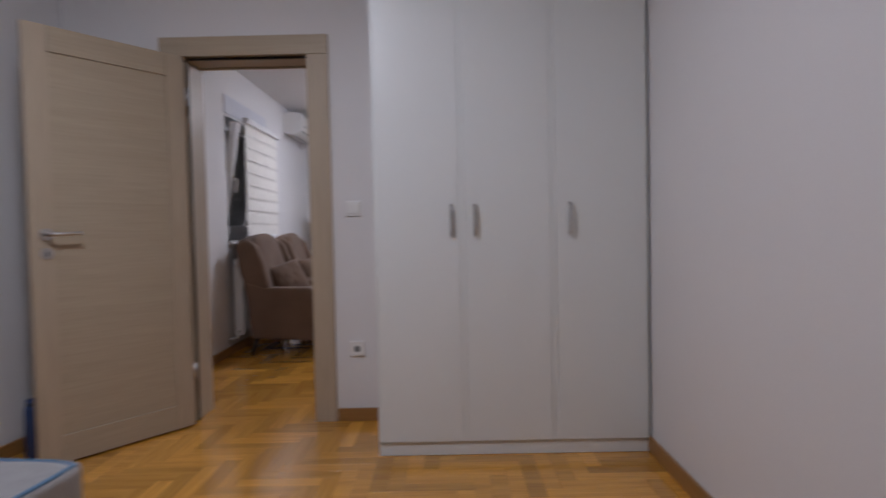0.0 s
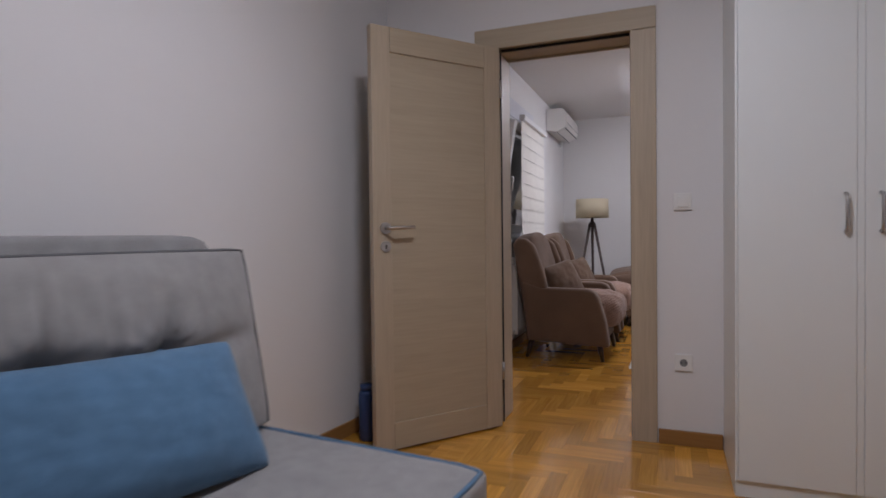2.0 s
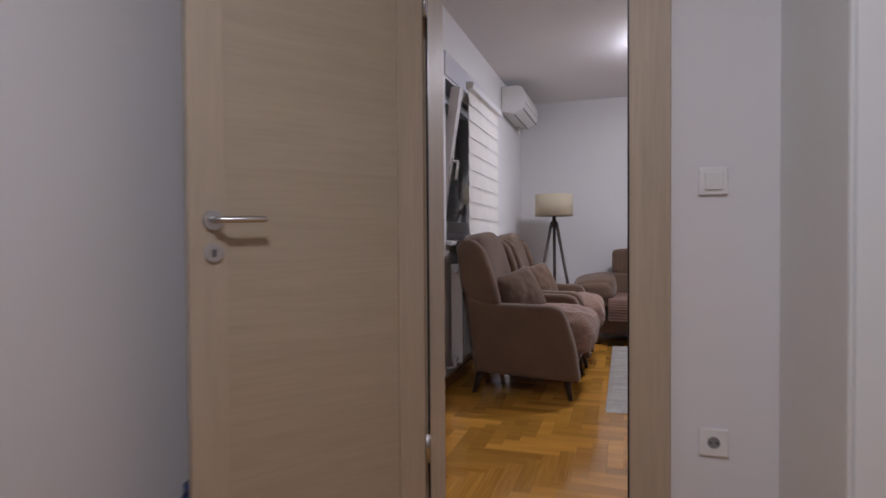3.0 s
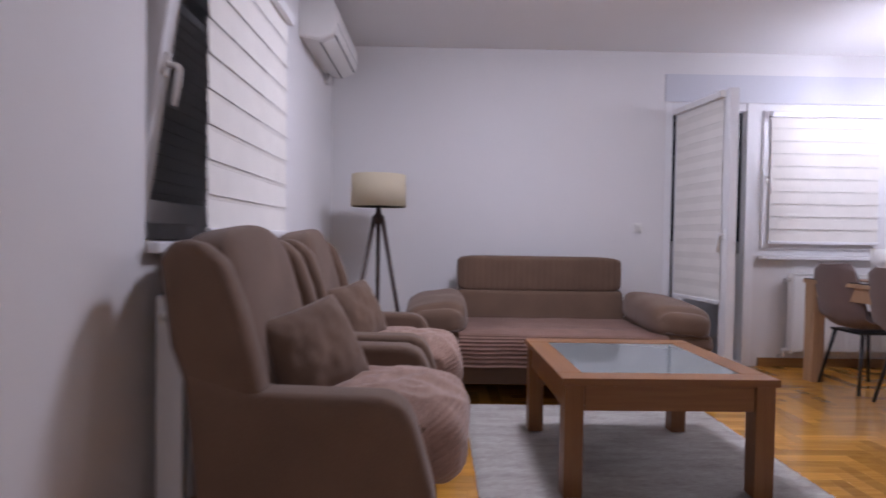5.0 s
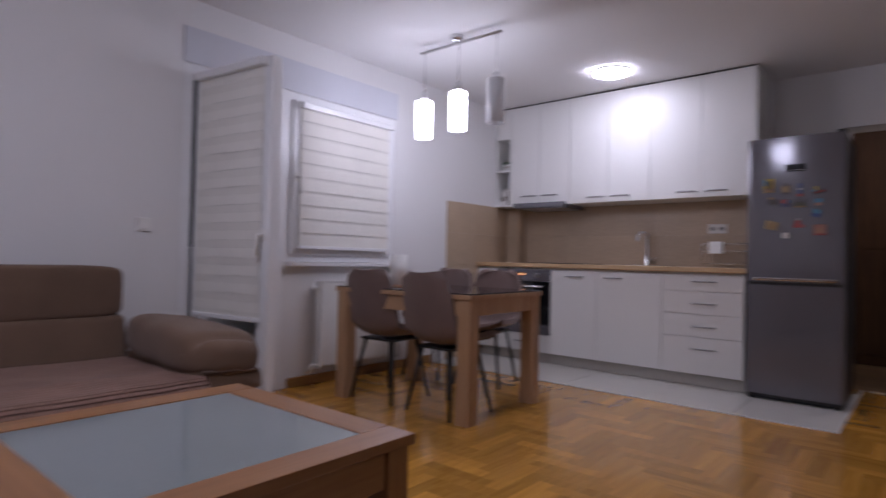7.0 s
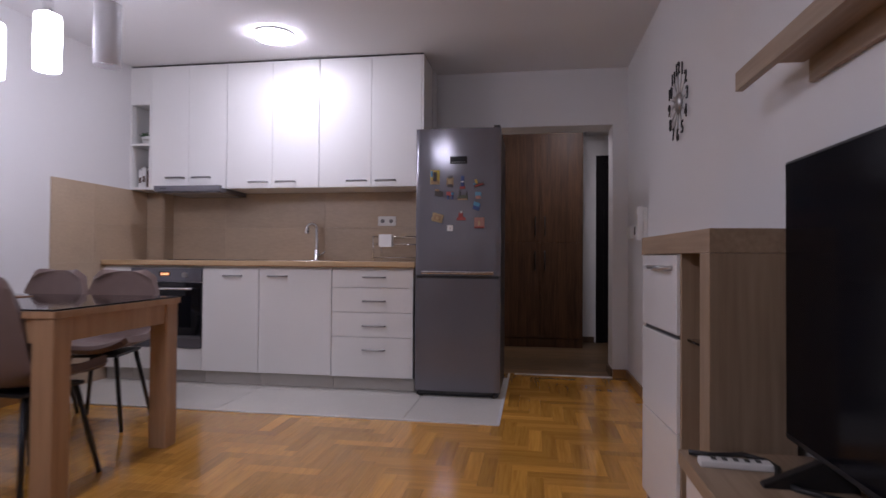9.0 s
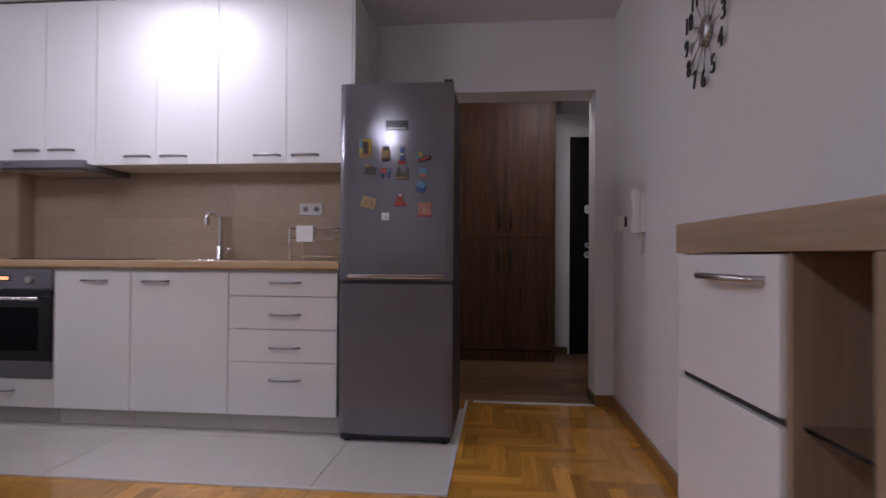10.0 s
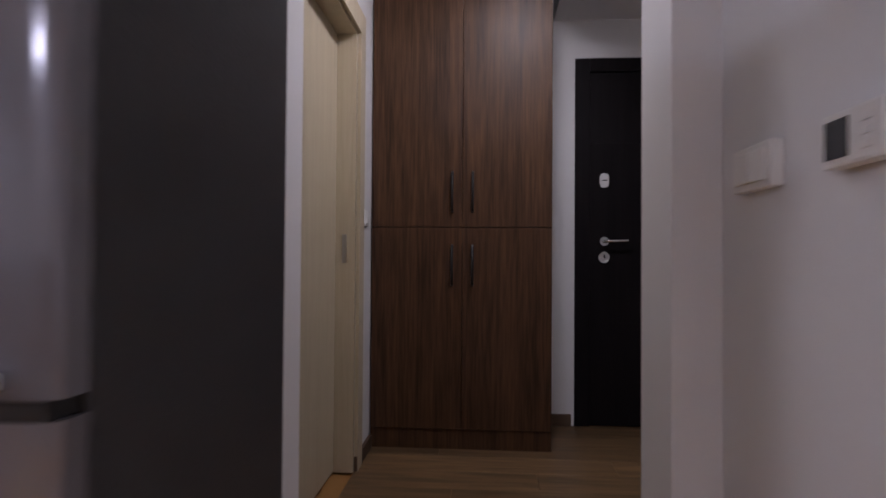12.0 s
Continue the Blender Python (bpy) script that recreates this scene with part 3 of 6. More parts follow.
for i in range(20):
    part("shutter_slat", prism([(0.25, 0.03 + i * 0.051), (0.262, 0.028 + i * 0.051), (0.262, 0.076 + i * 0.051), (0.25, 0.078 + i * 0.051)], 0, 0.005, WW - 0.005), SHUTTER, win1)
structure("trim_shutter_box_west", slab(LW - 0.0005, LW + 0.008, 5.70, 6.84, WIN_L[3] + 0.02, 2.24, 0.003), PVC_BOX, "flat shutter box cover above the window", "trim")

# balcony door and fixed window
win2 = thing("window_2", pose(WIN_F[0], FAR, WIN_F[2]), "white plastic window with lowered cream striped blind", "window")
win2["kind"] = "structure"
W2, H2 = WIN_F[1] - WIN_F[0], WIN_F[3] - WIN_F[2]
window_frame(win2, 0.001, W2 - 0.002, 0.0, 0.07, 0.002, H2 - 0.002, 0.07)
s2 = bpy.data.objects.new("sash", None)
scene.collection.objects.link(s2)
s2.parent = win2
s2.matrix_basis = pose(0.055, -0.022, 0.055)
sash(s2, W2 - 0.11, H2 - 0.11, True, H2 - 0.16, 10, -1)
part("window_sill", slab(0.04, W2 + 0.01, -0.06, -0.002, -0.03, 0.0, 0.006), PVC, win2, "white plastic window sill")
frame2 = thing("door_frame_balcony", pose(0, 0, 0), "white plastic frame of the balcony doorway", "door frame")
frame2["kind"] = "structure"
part("frame_post", slab(BALC[0] + 0.001, BALC[0] + 0.06, FAR, FAR + 0.07, 0.03, BALC[3] - 0.001), PVC, frame2)
part("frame_post", slab(BALC[1] - 0.075, BALC[1] - 0.001, FAR - 0.012, FAR + 0.07, 0.0, BALC[3] - 0.001), PVC, frame2)
part("frame_head", slab(BALC[0] + 0.061, BALC[1] - 0.076, FAR, FAR + 0.07, BALC[3] - 0.06, BALC[3] - 0.001), PVC, frame2)
part("threshold", slab(BALC[0] + 0.001, BALC[1] - 0.076, FAR, FAR + 0.28, 0.0, 0.03), PVC, frame2, "pale balcony threshold")
balc = thing("door_balcony", pose(BALC[0] + 0.075, FAR - 0.015, 0.05, 0, 0, -82.8), "white glazed balcony door open inward with lowered blind", "door")
balc["kind"] = "structure"
mirror_leaf = bpy.data.objects.new("sash", None)
scene.collection.objects.link(mirror_leaf)
mirror_leaf.parent = balc
sash(mirror_leaf, 0.70, 2.01, True, 1.48, 14, 1, 0.085, 0.55)
structure("trim_shutter_box_north", slab(BALC[0] - 0.01, WIN_F[1] + 0.02, FAR - 0.010, FAR + 0.0005, 2.125, 2.345, 0.003), PVC_BOX, "flat shutter box cover above balcony door", "trim")
structure("balcony_floor", slab(1.0, 4.6, FAR + 0.31, FAR + 1.6, -0.1, -0.02, 0), TILE, "pale balcony floor in the dark", "balcony")
structure("balcony_parapet", slab(1.0, 4.6, FAR + 1.5, FAR + 1.6, -0.02, 1.0, 0.01), PAINT, "rendered balcony parapet in the dark", "balcony")


# ---- switches and sockets ----
def plate(name, m, label, w=0.08, h=0.08, kind="switch", depth=0.011):
    """A wall plate facing +y of m."""
    t = thing(name, m, label, "socket" if kind == "socket" else "light switch")
    part("cover", slab(-w / 2, w / 2, 0, depth, -h / 2, h / 2, 0.004), PLASTIC, t)
    if kind == "socket":
        n = max(1, round(w / 0.08))
        for i in range(n):
            cx = (i - (n - 1) / 2) * 0.072
            r = part("recess", turned(lathe([(0.021, 0), (0.021, 0.002), (0.019, 0.002), (0.019, -0.004)], 24), Matrix.Translation((cx, 0.0105, 0)) @ pose(0, 0, 0, -90)), PLASTIC, t)
            # The disc paints the shade that falls inside the round recess.
            part("cup", turned(tube([(0, -0.001, 0), (0, 0.0006, 0)], 0.0175, sides=24), Matrix.Translation((cx, 0.0105, 0))), RECESS_SHADE, r, "grey disc painted as the recess shade")
            for s in (-1, 1):
                part("pin_hole", turned(tube([(s * 0.009, 0, 0), (s * 0.009, 0.0025, 0)], 0.003, sides=10), Matrix.Translation((cx, 0.011, 0))), BLACK, r, "dark socket hole")
    else:
        n = 2 if w > 0.1 else 1
        for i in range(n):
            a, b = -w / 2 + 0.014 + i * (w - 0.028) / n, -w / 2 + 0.012 + (i + 1) * (w - 0.028) / n
            part("rocker", slab(a, b, depth + 0.0002, depth + 0.006, -h / 2 + 0.014, h / 2 - 0.014, 0.003), PLASTIC, t)
    return t


FACE_S, FACE_N = pose(0, 0, 0, 0, 0, 180), pose(0, 0, 0)
plate("light_switch", Matrix.Translation((0.67, DW0, 1.158)) @ FACE_S, "white light switch beside the bedroom doorway")
plate("wall_socket", Matrix.Translation((0.672, DW0, 0.395)) @ FACE_S, "white wall socket low beside the bedroom doorway", kind="socket")
plate("light_switch", Matrix.Translation((1.755, FAR, 1.105)) @ FACE_S, "white light switch beside the balcony door")
plate("light_switch", Matrix.Translation((5.635, TVW, 1.165)) @ FACE_N, "white double light switch near hall opening", 0.165, 0.092, depth=0.026)
plate("wall_socket", Matrix.Translation((KX - 0.012, 6.565, 1.258)) @ pose(0, 0, 0, 0, 0, 90), "white double socket on the tiled kitchen wall", 0.15, 0.08, "socket")
plate("light_switch", Matrix.Translation((7.20, HALL_L, 1.17)) @ FACE_S, "white light switch beside the hall cupboard")
plate("wall_socket", Matrix.Translation((LW, 4.62, 0.36)) @ pose(0, 0, 0, 0, 0, -90), "white wall socket low on the window wall", kind="socket")
sensor = thing("blind_guide", pose(LW, 6.92, 1.60), "small white cord guide on the wall", "cord guide")
part("bracket", slab(0, 0.02, -0.01, 0.01, -0.02, 0.02, 0.004), PLASTIC, sensor)
part("hook", tube([(0.02, 0, -0.01), (0.032, 0, -0.01), (0.034, 0, 0.012)], 0.004), PLASTIC, sensor)

# ---- bedroom ----
ward = thing("wardrobe", pose(0.843, 3.357, 0), "white three-door wardrobe with short metal handles", "wardrobe")
part("body", slab(0, 1.234, 0.021, 0.526, 0.0, 2.085, 0.002), WARDROBE, ward)
part("plinth", slab(0.004, 1.230, 0.012, 0.020, 0.002, 0.064, 0.001), WARDROBE, ward)
for x0, x1 in ((0.0, 0.009), (0.386, 0.409), (0.796, 0.820), (1.225, 1.234)):
    part("stile", slab(x0, x1, 0.004, 0.0205, 0.067, 2.084, 0.001), WARDROBE, ward)
for x0, x1, hx in ((0.010, 0.385, 0.350), (0.410, 0.795, 0.455), (0.821, 1.224, 0.883)):
    d = part("door", slab(x0, x1, 0.0, 0.018, 0.068, 2.083, 0.002), WARDROBE, ward)
    part("handle", tube([(hx, 0.0, 1.008), (hx, -0.020, 1.012), (hx, -0.026, 1.03), (hx, -0.028, 1.075), (hx, -0.026, 1.12), (hx, -0.020, 1.138), (hx, 0.0, 1.142)], 0.0065), SATIN, d, "satin metal bow handle")

PIPE_GREY = surface("dark grey piping", (0.10, 0.10, 0.105), 0.8, var=0.1)
couch = thing("sofa_bed", pose(0.215, 2.245, 0, 0, 0, -6), "light grey fabric sofa bed with blue piping", "sofa bed")
# local: x runs towards the room (0 is the front edge), y towards the far end (0)
D, L = 1.06, 1.9
part("base", slab(-D + 0.02, -0.12, -L + 0.02, -0.03, 0.10, 0.22, 0.01), GREY_RAIL, couch, "grey upholstered base frame")
mat_bm = soft(-D / 2 + 0.035, -L / 2 + 0.01, 0.335, D - 0.05, L, 0.235, 26, 34, 0.0)
for v in mat_bm.verts:
    if v.co.z > 0.40:
        for cx in (-0.30, -0.62):
            for cy in (-0.35, -0.95, -1.55):
                q = ((v.co.x - cx) ** 2 + (v.co.y - cy) ** 2) / 0.012
                v.co.z -= 0.016 * math.exp(-q)
        v.co.z += 0.006 * noise.noise(Vector((v.co.x * 4, v.co.y * 4, 1)))
mattress = part("mattress", mat_bm, GREY_FABRIC, couch)
for z in (1, -1):
    edge = [(1, -1 + 2 * i / 20, z) for i in range(21)] + [(1 - 2 * i / 14, 1, z) for i in range(1, 15)]
    part("piping", tube(rim(-D / 2 + 0.035, -L / 2 + 0.01, 0.335, D - 0.05, L, 0.235, 26, edge), 0.006), BLUE_FABRIC, mattress, "blue piping")
for y in (-0.12, -L + 0.12):
    for x in (-0.16, -D + 0.12):
        part("leg", tube([(x, y, 0.0), (x, y, 0.10)], 0.018), SATIN, couch, "round metal leg")
part("backrest", turned(soft(0, 0, 0, 0.11, L * 0.62, 0.80, 14, 18), Matrix.Translation((-D + 0.045, -L * 0.31 + 0.03, 0.62))), GREY_RAIL, couch)
for k, (y0, wd) in enumerate(((0.0, 0.93), (-0.96, 0.93))):
    bm = soft(0, 0, 0, 0.20, wd, 0.52, 40, 72)
    for v in bm.verts:
        if v.co.x > 0.0:
            u, w = v.co.y, v.co.z
            inner = max(0, 1 - (abs(u) / (wd / 2)) ** 4) * max(0, 1 - (abs(w) / 0.26) ** 4)
            x = 0.040 + 0.010 * noise.noise(Vector((u * 5, w * 5, k)))
            x -= 0.026 * math.exp(-((w + 0.012 * math.sin(u * 9)) / 0.030) ** 2)
            for cy in (-0.15, 0.15):
                r2 = (u - cy) ** 2 + w ** 2
                x -= 0.036 * math.exp(-r2 / 0.0028)
                x -= (0.020 if w > 0 else 0.010) * math.exp(-((u - cy - 0.15 * w) / 0.016) ** 2) * math.exp(-abs(w) / 0.14)
                x += 0.006 * math.sin(14 * math.atan2(w, u - cy)) * math.exp(-math.sqrt(r2) / 0.07) * min(1, r2 / 0.001)
            x += 0.005 * noise.noise(Vector((u * 42, w * 7, k + 9))) * (1.0 if w > -0.02 else 0.5)
            v.co.x += inner * x
    m = Matrix.Translation((-D + 0.225, y0 - wd / 2 - 0.01, 0.705)) @ pose(0, 0, 0, 0, -11, 0)
    bc = part("back_cushion", turned(bm, m), GREY_FABRIC, couch, "tufted grey back cushion")
    for sx in (-1, 1):
        edge = [(sx, -1 + 2 * i / 20, 1) for i in range(21)] + [(sx, 1, 1 - 2 * i / 10) for i in range(1, 11)]
        part("piping", turned(tube(rim(0, 0, 0, 0.20, wd, 0.52, 40, edge), 0.005), m), PIPE_GREY if k == 0 else BLUE_FABRIC, bc, "dark grey piping" if k == 0 else "blue piping")
    for cy in (-0.15, 0.15):
        part("button", turned(soft(0.088, cy, 0.0, 0.016, 0.024, 0.024, 2.2, 6), m), BLUE_FABRIC, bc, "blue covered button")
solid("throw_pillow", pillow(0.65, 0.345, 0.17, 64, 3, 0.0018), BLUE_FABRIC, "dusty blue rectangular pillow leaning on the sofa bed", "pillow",
      m=Matrix.Translation((-0.435, 1.79, 0.607)) @ pose(0, 0, 0, 0, 0, 82) @ pose(0, 0, 0, -30, 0, 0) @ pose(0, 0, 0, 0, 3, 0))
jug = thing("water_canister", pose(-0.79, 3.45, 0), "blue plastic canister in the corner behind the door", "canister")
part("body", lathe([(0.0, 0), (0.043, 0.0), (0.048, 0.012), (0.048, 0.225), (0.045, 0.24), (0.035, 0.25), (0.0, 0.25)], 24), BLUE_PLASTIC, jug)
part("cap", lathe([(0.0, 0.2505), (0.04, 0.2505), (0.04, 0.275), (0.0, 0.278)], 20), BLUE_PLASTIC, jug)


def disc_lamp(name, x, y, r, mat, label, deep=0.044):
    """A flat round lamp whose diffuser wraps its sides down to the ceiling plate."""
    t = thing(name, pose(x, y, CEIL), label, "ceiling light")
    part("housing", lathe([(0.0, 0.0), (r * 1.01, 0.0), (r * 1.01, -0.45 * deep), (0.0, -0.45 * deep)], 48), PLASTIC, t, "white metal housing")
    part("diffuser", lathe([(r * 0.98, -0.455 * deep), (r * 1.01, -0.46 * deep), (r * 0.99, -0.85 * deep), (r * 0.9, -0.97 * deep), (r * 0.5, -deep), (0.001, -deep)], 48), mat, t, "lit round diffuser")


disc_lamp("ceiling_lamp", 0.38, 1.95, 0.17, GLOW_B, "round lit bedroom ceiling lamp")
disc_lamp("ceiling_lamp", 6.54, 4.97, 0.13, GLOW_H, "small round lit hall ceiling lamp")
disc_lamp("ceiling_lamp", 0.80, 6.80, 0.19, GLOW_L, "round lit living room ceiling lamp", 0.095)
disc_lamp("ceiling_lamp", 4.786, 7.17, 0.135, GLOW_D, "round lit kitchen ceiling lamp", 0.036)

# ---- living room ----
ac = thing("air_conditioner", pose(LW, 7.54, 2.19), "white wall-mounted air conditioner", "air conditioner")
prof = [(0.0, 0.02), (0.0, 0.26), (0.15, 0.265), (0.20, 0.25), (0.225, 0.20), (0.23, 0.10), (0.205, 0.04), (0.12, 0.0)]
bm = bmesh.new()
lo = [bm.verts.new((x, 0, zz)) for x, zz in prof]
hi = [bm.verts.new((x, 0.88, zz)) for x, zz in prof]
for i in range(len(prof)):
    bm.faces.new((lo[i], lo[(i + 1) % len(prof)], hi[(i + 1) % len(prof)], hi[i])).smooth = True
bm.faces.new(lo[::-1])
bm.faces.new(hi)
bmesh.ops.recalc_face_normals(bm, faces=bm.faces)
bmesh.ops.bevel(bm, geom=[e for e in bm.edges if abs(e.verts[0].co.y - e.verts[1].co.y) < 0.01], offset=0.008, segments=2, affect="EDGES")
part("body", bm, PLASTIC, ac)
part("front_seam", slab(0.2285, 0.2305, 0.01, 0.87, 0.098, 0.102, 0), BLACK, ac, "dark panel joint")
part("louvre", turned(slab(-0.045, 0.045, 0.06, 0.82, -0.004, 0.004, 0.003), Matrix.Translation((0.168, 0, 0.016)) @ pose(0, 0, 0, 0, -24)), PLASTIC, ac)
part("air_slot", turned(slab(-0.052, -0.047, 0.05, 0.83, -0.003, 0.006, 0), Matrix.Translation((0.168, 0, 0.014)) @ pose(0, 0, 0, 0, -24)), BLACK, ac, "dark outlet slot")
part("air_slot", slab(0.207, 0.214, 0.05, 0.83, 0.036, 0.046, 0), BLACK, ac, "dark outlet slot")
part("pipe", tube([(0.03, 0.80, 0.02), (0.03, 0.80, -0.05), (0.01, 0.80, -0.06)], 0.014), PLASTIC, ac, "white drain pipe")

# pendant lamp over the dining table
pend = thing("pendant_lamp", pose(3.45, 7.72, CEIL), "chrome bar pendant with two lit and one unlit tube", "pendant lamp")
part("ceiling_rose", lathe([(0.045, 0.0), (0.045, -0.025), (0.02, -0.045), (0.0, -0.045)], 24), CHROME, pend)
part("bar", tube([(0, -0.38, -0.055), (0, 0.34, -0.055)], 0.010), SATIN, pend)
for i, (y, up) in enumerate(((-0.345, 0.025), (-0.02, 0.022), (0.30, 0.004))):
    part("cord", tube([(0, y, -0.05), (0, y, -0.36 + up)], 0.0035, sides=8), CHROME, pend)
    at = (0, y, up)
    sh = part("socket_cap", lathe([(0.0, -0.35), (0.022, -0.355), (0.024, -0.43), (0.0, -0.43)], 20, at=at), CHROME, pend)
    r = 0.060
    if i:
        part("shade", lathe([(0.0, -0.425), (r * 0.90, -0.425), (r * 0.94, -0.44), (r * 0.96, -0.55), (r * 0.93, -0.69), (r * 0.90, -0.695), (0.0, -0.695)], 32, at=at), GLOW_P, pend, "lit white glass tube")
    else:
        part("shade", lathe([(r, -0.395), (r, -0.69), (r - 0.004, -0.69), (r - 0.004, -0.395)], 32, at=at), FROSTED, pend, "unlit frosted glass tube")
        part("inner_tube", lathe([(0.0, -0.41), (0.038, -0.41), (0.04, -0.67), (0.0, -0.67)], 24, at=at), PLASTIC, pend, "unlit white inner tube")

lamp = thing("floor_lamp", pose(-0.276, 8.125, 0), "wooden tripod floor lamp with ivory drum shade", "floor lamp")
part("shade", lathe([(0.195, 1.215), (0.19, 1.44), (0.186, 1.44), (0.191, 1.215)], 40), SHADE, lamp, "ivory linen drum shade")
part("spider", tube([(-0.19, 0, 1.40), (0.19, 0, 1.40)], 0.003, sides=6), SATIN, lamp)
part("bulb", lathe([(0.0, 1.24), (0.012, 1.245), (0.03, 1.29), (0.03, 1.31), (0.014, 1.35), (0.0, 1.36)], 18), PLASTIC, lamp, "unlit bulb")
part("hub", lathe([(0.0, 1.10), (0.04, 1.10), (0.045, 1.14), (0.02, 1.17), (0.014, 1.245), (0.0, 1.245)], 20), TRIPOD, lamp)
for a in (95, 215, 335):
    c, s = math.cos(radians(a)), math.sin(radians(a))
    part("leg", tube([(c * 0.03, s * 0.03, 1.14), (c * 0.27, s * 0.27, 0.0)], 0.017, 0.013, 10), TRIPOD, lamp)


def armchair(name, m, label, group):
    """A wing armchair that faces +x; y across; the middle of its floor area at 0."""
    t = thing(name, m, label, "armchair", group)
    W = 0.84
    # side outline: x, z
    for s in (-1, 1):
        y0, y1 = (s * W / 2, s * (W / 2 - 0.13))
        arm = prism([(-0.31, 0.15), (0.345, 0.125), (0.315, 0.33), (0.265, 0.50), (0.235, 0.555), (0.18, 0.578), (-0.16, 0.582), (-0.255, 0.61), (-0.36, 0.64)], 1, min(y0, y1), max(y0, y1), 0.028)
        part("arm", arm, BROWN_FABRIC, t)
        wing = prism([(-0.34, 0.55), (-0.14, 0.56), (-0.165, 0.66), (-0.205, 0.80), (-0.255, 0.93), (-0.32, 0.985), (-0.39, 0.99), (-0.435, 0.94), (-0.40, 0.70)], 1, min(s * (W / 2 - 0.006), s * (W / 2 - 0.105)), max(s * (W / 2 - 0.006), s * (W / 2 - 0.105)), 0.036)
        part("wing", wing, BROWN_FABRIC, t)
    back = soft(0, 0, 0, 0.21, W - 0.15, 0.90, 6, 22)
    for v in back.verts:
        v.co.x += 0.012 * noise.noise(Vector((v.co.y * 4, v.co.z * 4, 2)))
        v.co.z -= 0.10 * (v.co.y / (W / 2)) ** 2 * (v.co.z > 0.2)
    part("backrest", turned(back, Matrix.Translation((-0.305, 0, 0.585)) @ pose(0, 0, 0, 0, -10, 0)), BROWN_FABRIC, t)
    part("seat_base", slab(-0.30, 0.29, -W / 2 + 0.11, W / 2 - 0.11, 0.14, 0.33, 0.02), BROWN_FABRIC, t)
    part("seat_cushion", soft(0.04, 0, 0.395, 0.58, W - 0.26, 0.17, 6, 12, 0.03), BROWN_FABRIC, t)
    for x, dx in ((0.25, 0.035), (-0.28, -0.05)):
        for s in (-1, 1):
            part("leg", tube([(x, s * 0.33, 0.17), (x + dx, s * 0.35, 0.0)], 0.026, 0.014, 10), DARK_LEG, t, "tapered dark wooden leg")
    return t


def seat_throw(name, m, seed):
    """A puffy ribbed plush throw wrapped round a seat, bulging over its front."""
    bm = soft(0.140, 0, 0.385, 0.55, 0.57, 0.30, 3.4, 56)
    for v in bm.verts:
        x, y, z = v.co
        d = Vector((x - 0.140, y * 0.6, (z - 0.385) * 2)).normalized()
        big = noise.noise(Vector((x * 6 + seed, y * 6, z * 6)))
        rib = math.sin((z * 0.9 - x * 0.5) * 330 + 5 * noise.noise(Vector((x * 5, y * 5 + seed, z * 5))))
        fold = abs(noise.noise(Vector((x * 9 + seed, y * 11, z * 7)))) - 0.25
        v.co += d * (0.016 * big + 0.0015 * rib - 0.022 * fold)
        if x > 0.30:
            v.co.y *= 1 + 0.12 * min(1, (x - 0.30) / 0.08)
    return solid(name, bm, PLUSH, "dusty pink ribbed plush throw over the armchair seat", "throw", "armchair throws", m)


CH1, CH2 = pose(-0.16, 5.965, 0, 0, 0, -2), pose(-0.15, 6.90, 0, 0, 0, 2)
first = armchair("armchair", CH1, "brown suede wing armchair with dark tapered legs", "pair of armchairs")
copy_thing(first, CH2)
for i, c in enumerate((CH1, CH2)):
    seat_throw("seat_throw", c, i * 7.0)
    solid("throw_pillow", pillow(0.36, 0.34, 0.16, 24, 5 + i, 0.004), BROWN_FABRIC, "brown suede pillow leaning in the armchair", "pillow", "armchair pillows",
          c @ Matrix.Translation((-0.10, -0.02, 0.612)) @ pose(0, 0, 0, 0, 0, 48 + 12 * i) @ pose(0, 0, 0, -24, 0, 0) @ pose(0, 0, 0, 0, -14 + 8 * i, 0))


def panel_radiator(name, m, w, h, label):
    """A ribbed panel radiator, x along the wall, facing -y, its back near 0."""
    t = thing(name, m, label, "radiator")
    part("back_panel", slab(0, w, -0.035, -0.028, 0, h, 0.002), PLASTIC, t)
    front_bm = slab(0, w, -0.098, -0.088, 0.02, h - 0.02, 0.002)
    n = int(w / 0.05)
    ribs = []
    for i in range(n):
        x = (i + 0.5) * w / n
        ribs.append((x - 0.014, x + 0.014))
    fp = part("front_panel", front_bm, PLASTIC, t)
    for x0, x1 in ribs:
        part("rib", slab(x0, x1, -0.1015, -0.0981, 0.03, h - 0.03, 0.0012), PLASTIC, fp)
    part("side_cover", slab(-0.004, 0.0, -0.104, -0.026, 0.0, h, 0.001), PLASTIC, t)
    part("side_cover", slab(w, w + 0.004, -0.104, -0.026, 0.0, h, 0.001), PLASTIC, t)
    for i in range(int(w / 0.03)):
        part("top_grille_bar", slab(i * 0.03 + 0.004, i * 0.03 + 0.020, -0.096, -0.036, h - 0.012, h, 0), PLASTIC, t)
    for zz in (0.03, h - 0.05):
        part("valve", tube([(-0.005, -0.065, zz), (-0.05, -0.065, zz), (-0.05, -0.065, zz - 0.05 if zz < 0.1 else zz)], 0.014), PLASTIC, t, "white radiator valve")
    part("bracket", slab(0.10, 0.13, -0.03, 0.0, 0.1, h - 0.1, 0), PLASTIC, t)
    part("bracket", slab(w - 0.13, w - 0.10, -0.03, 0.0, 0.1, h - 0.1, 0), PLASTIC, t)
    part("supply_pipe", tube([(-0.05, -0.065, 0.03), (-0.05, -0.065, -0.02), (-0.05, -0.0, -0.03)], 0.009), PLASTIC, t)
    return t


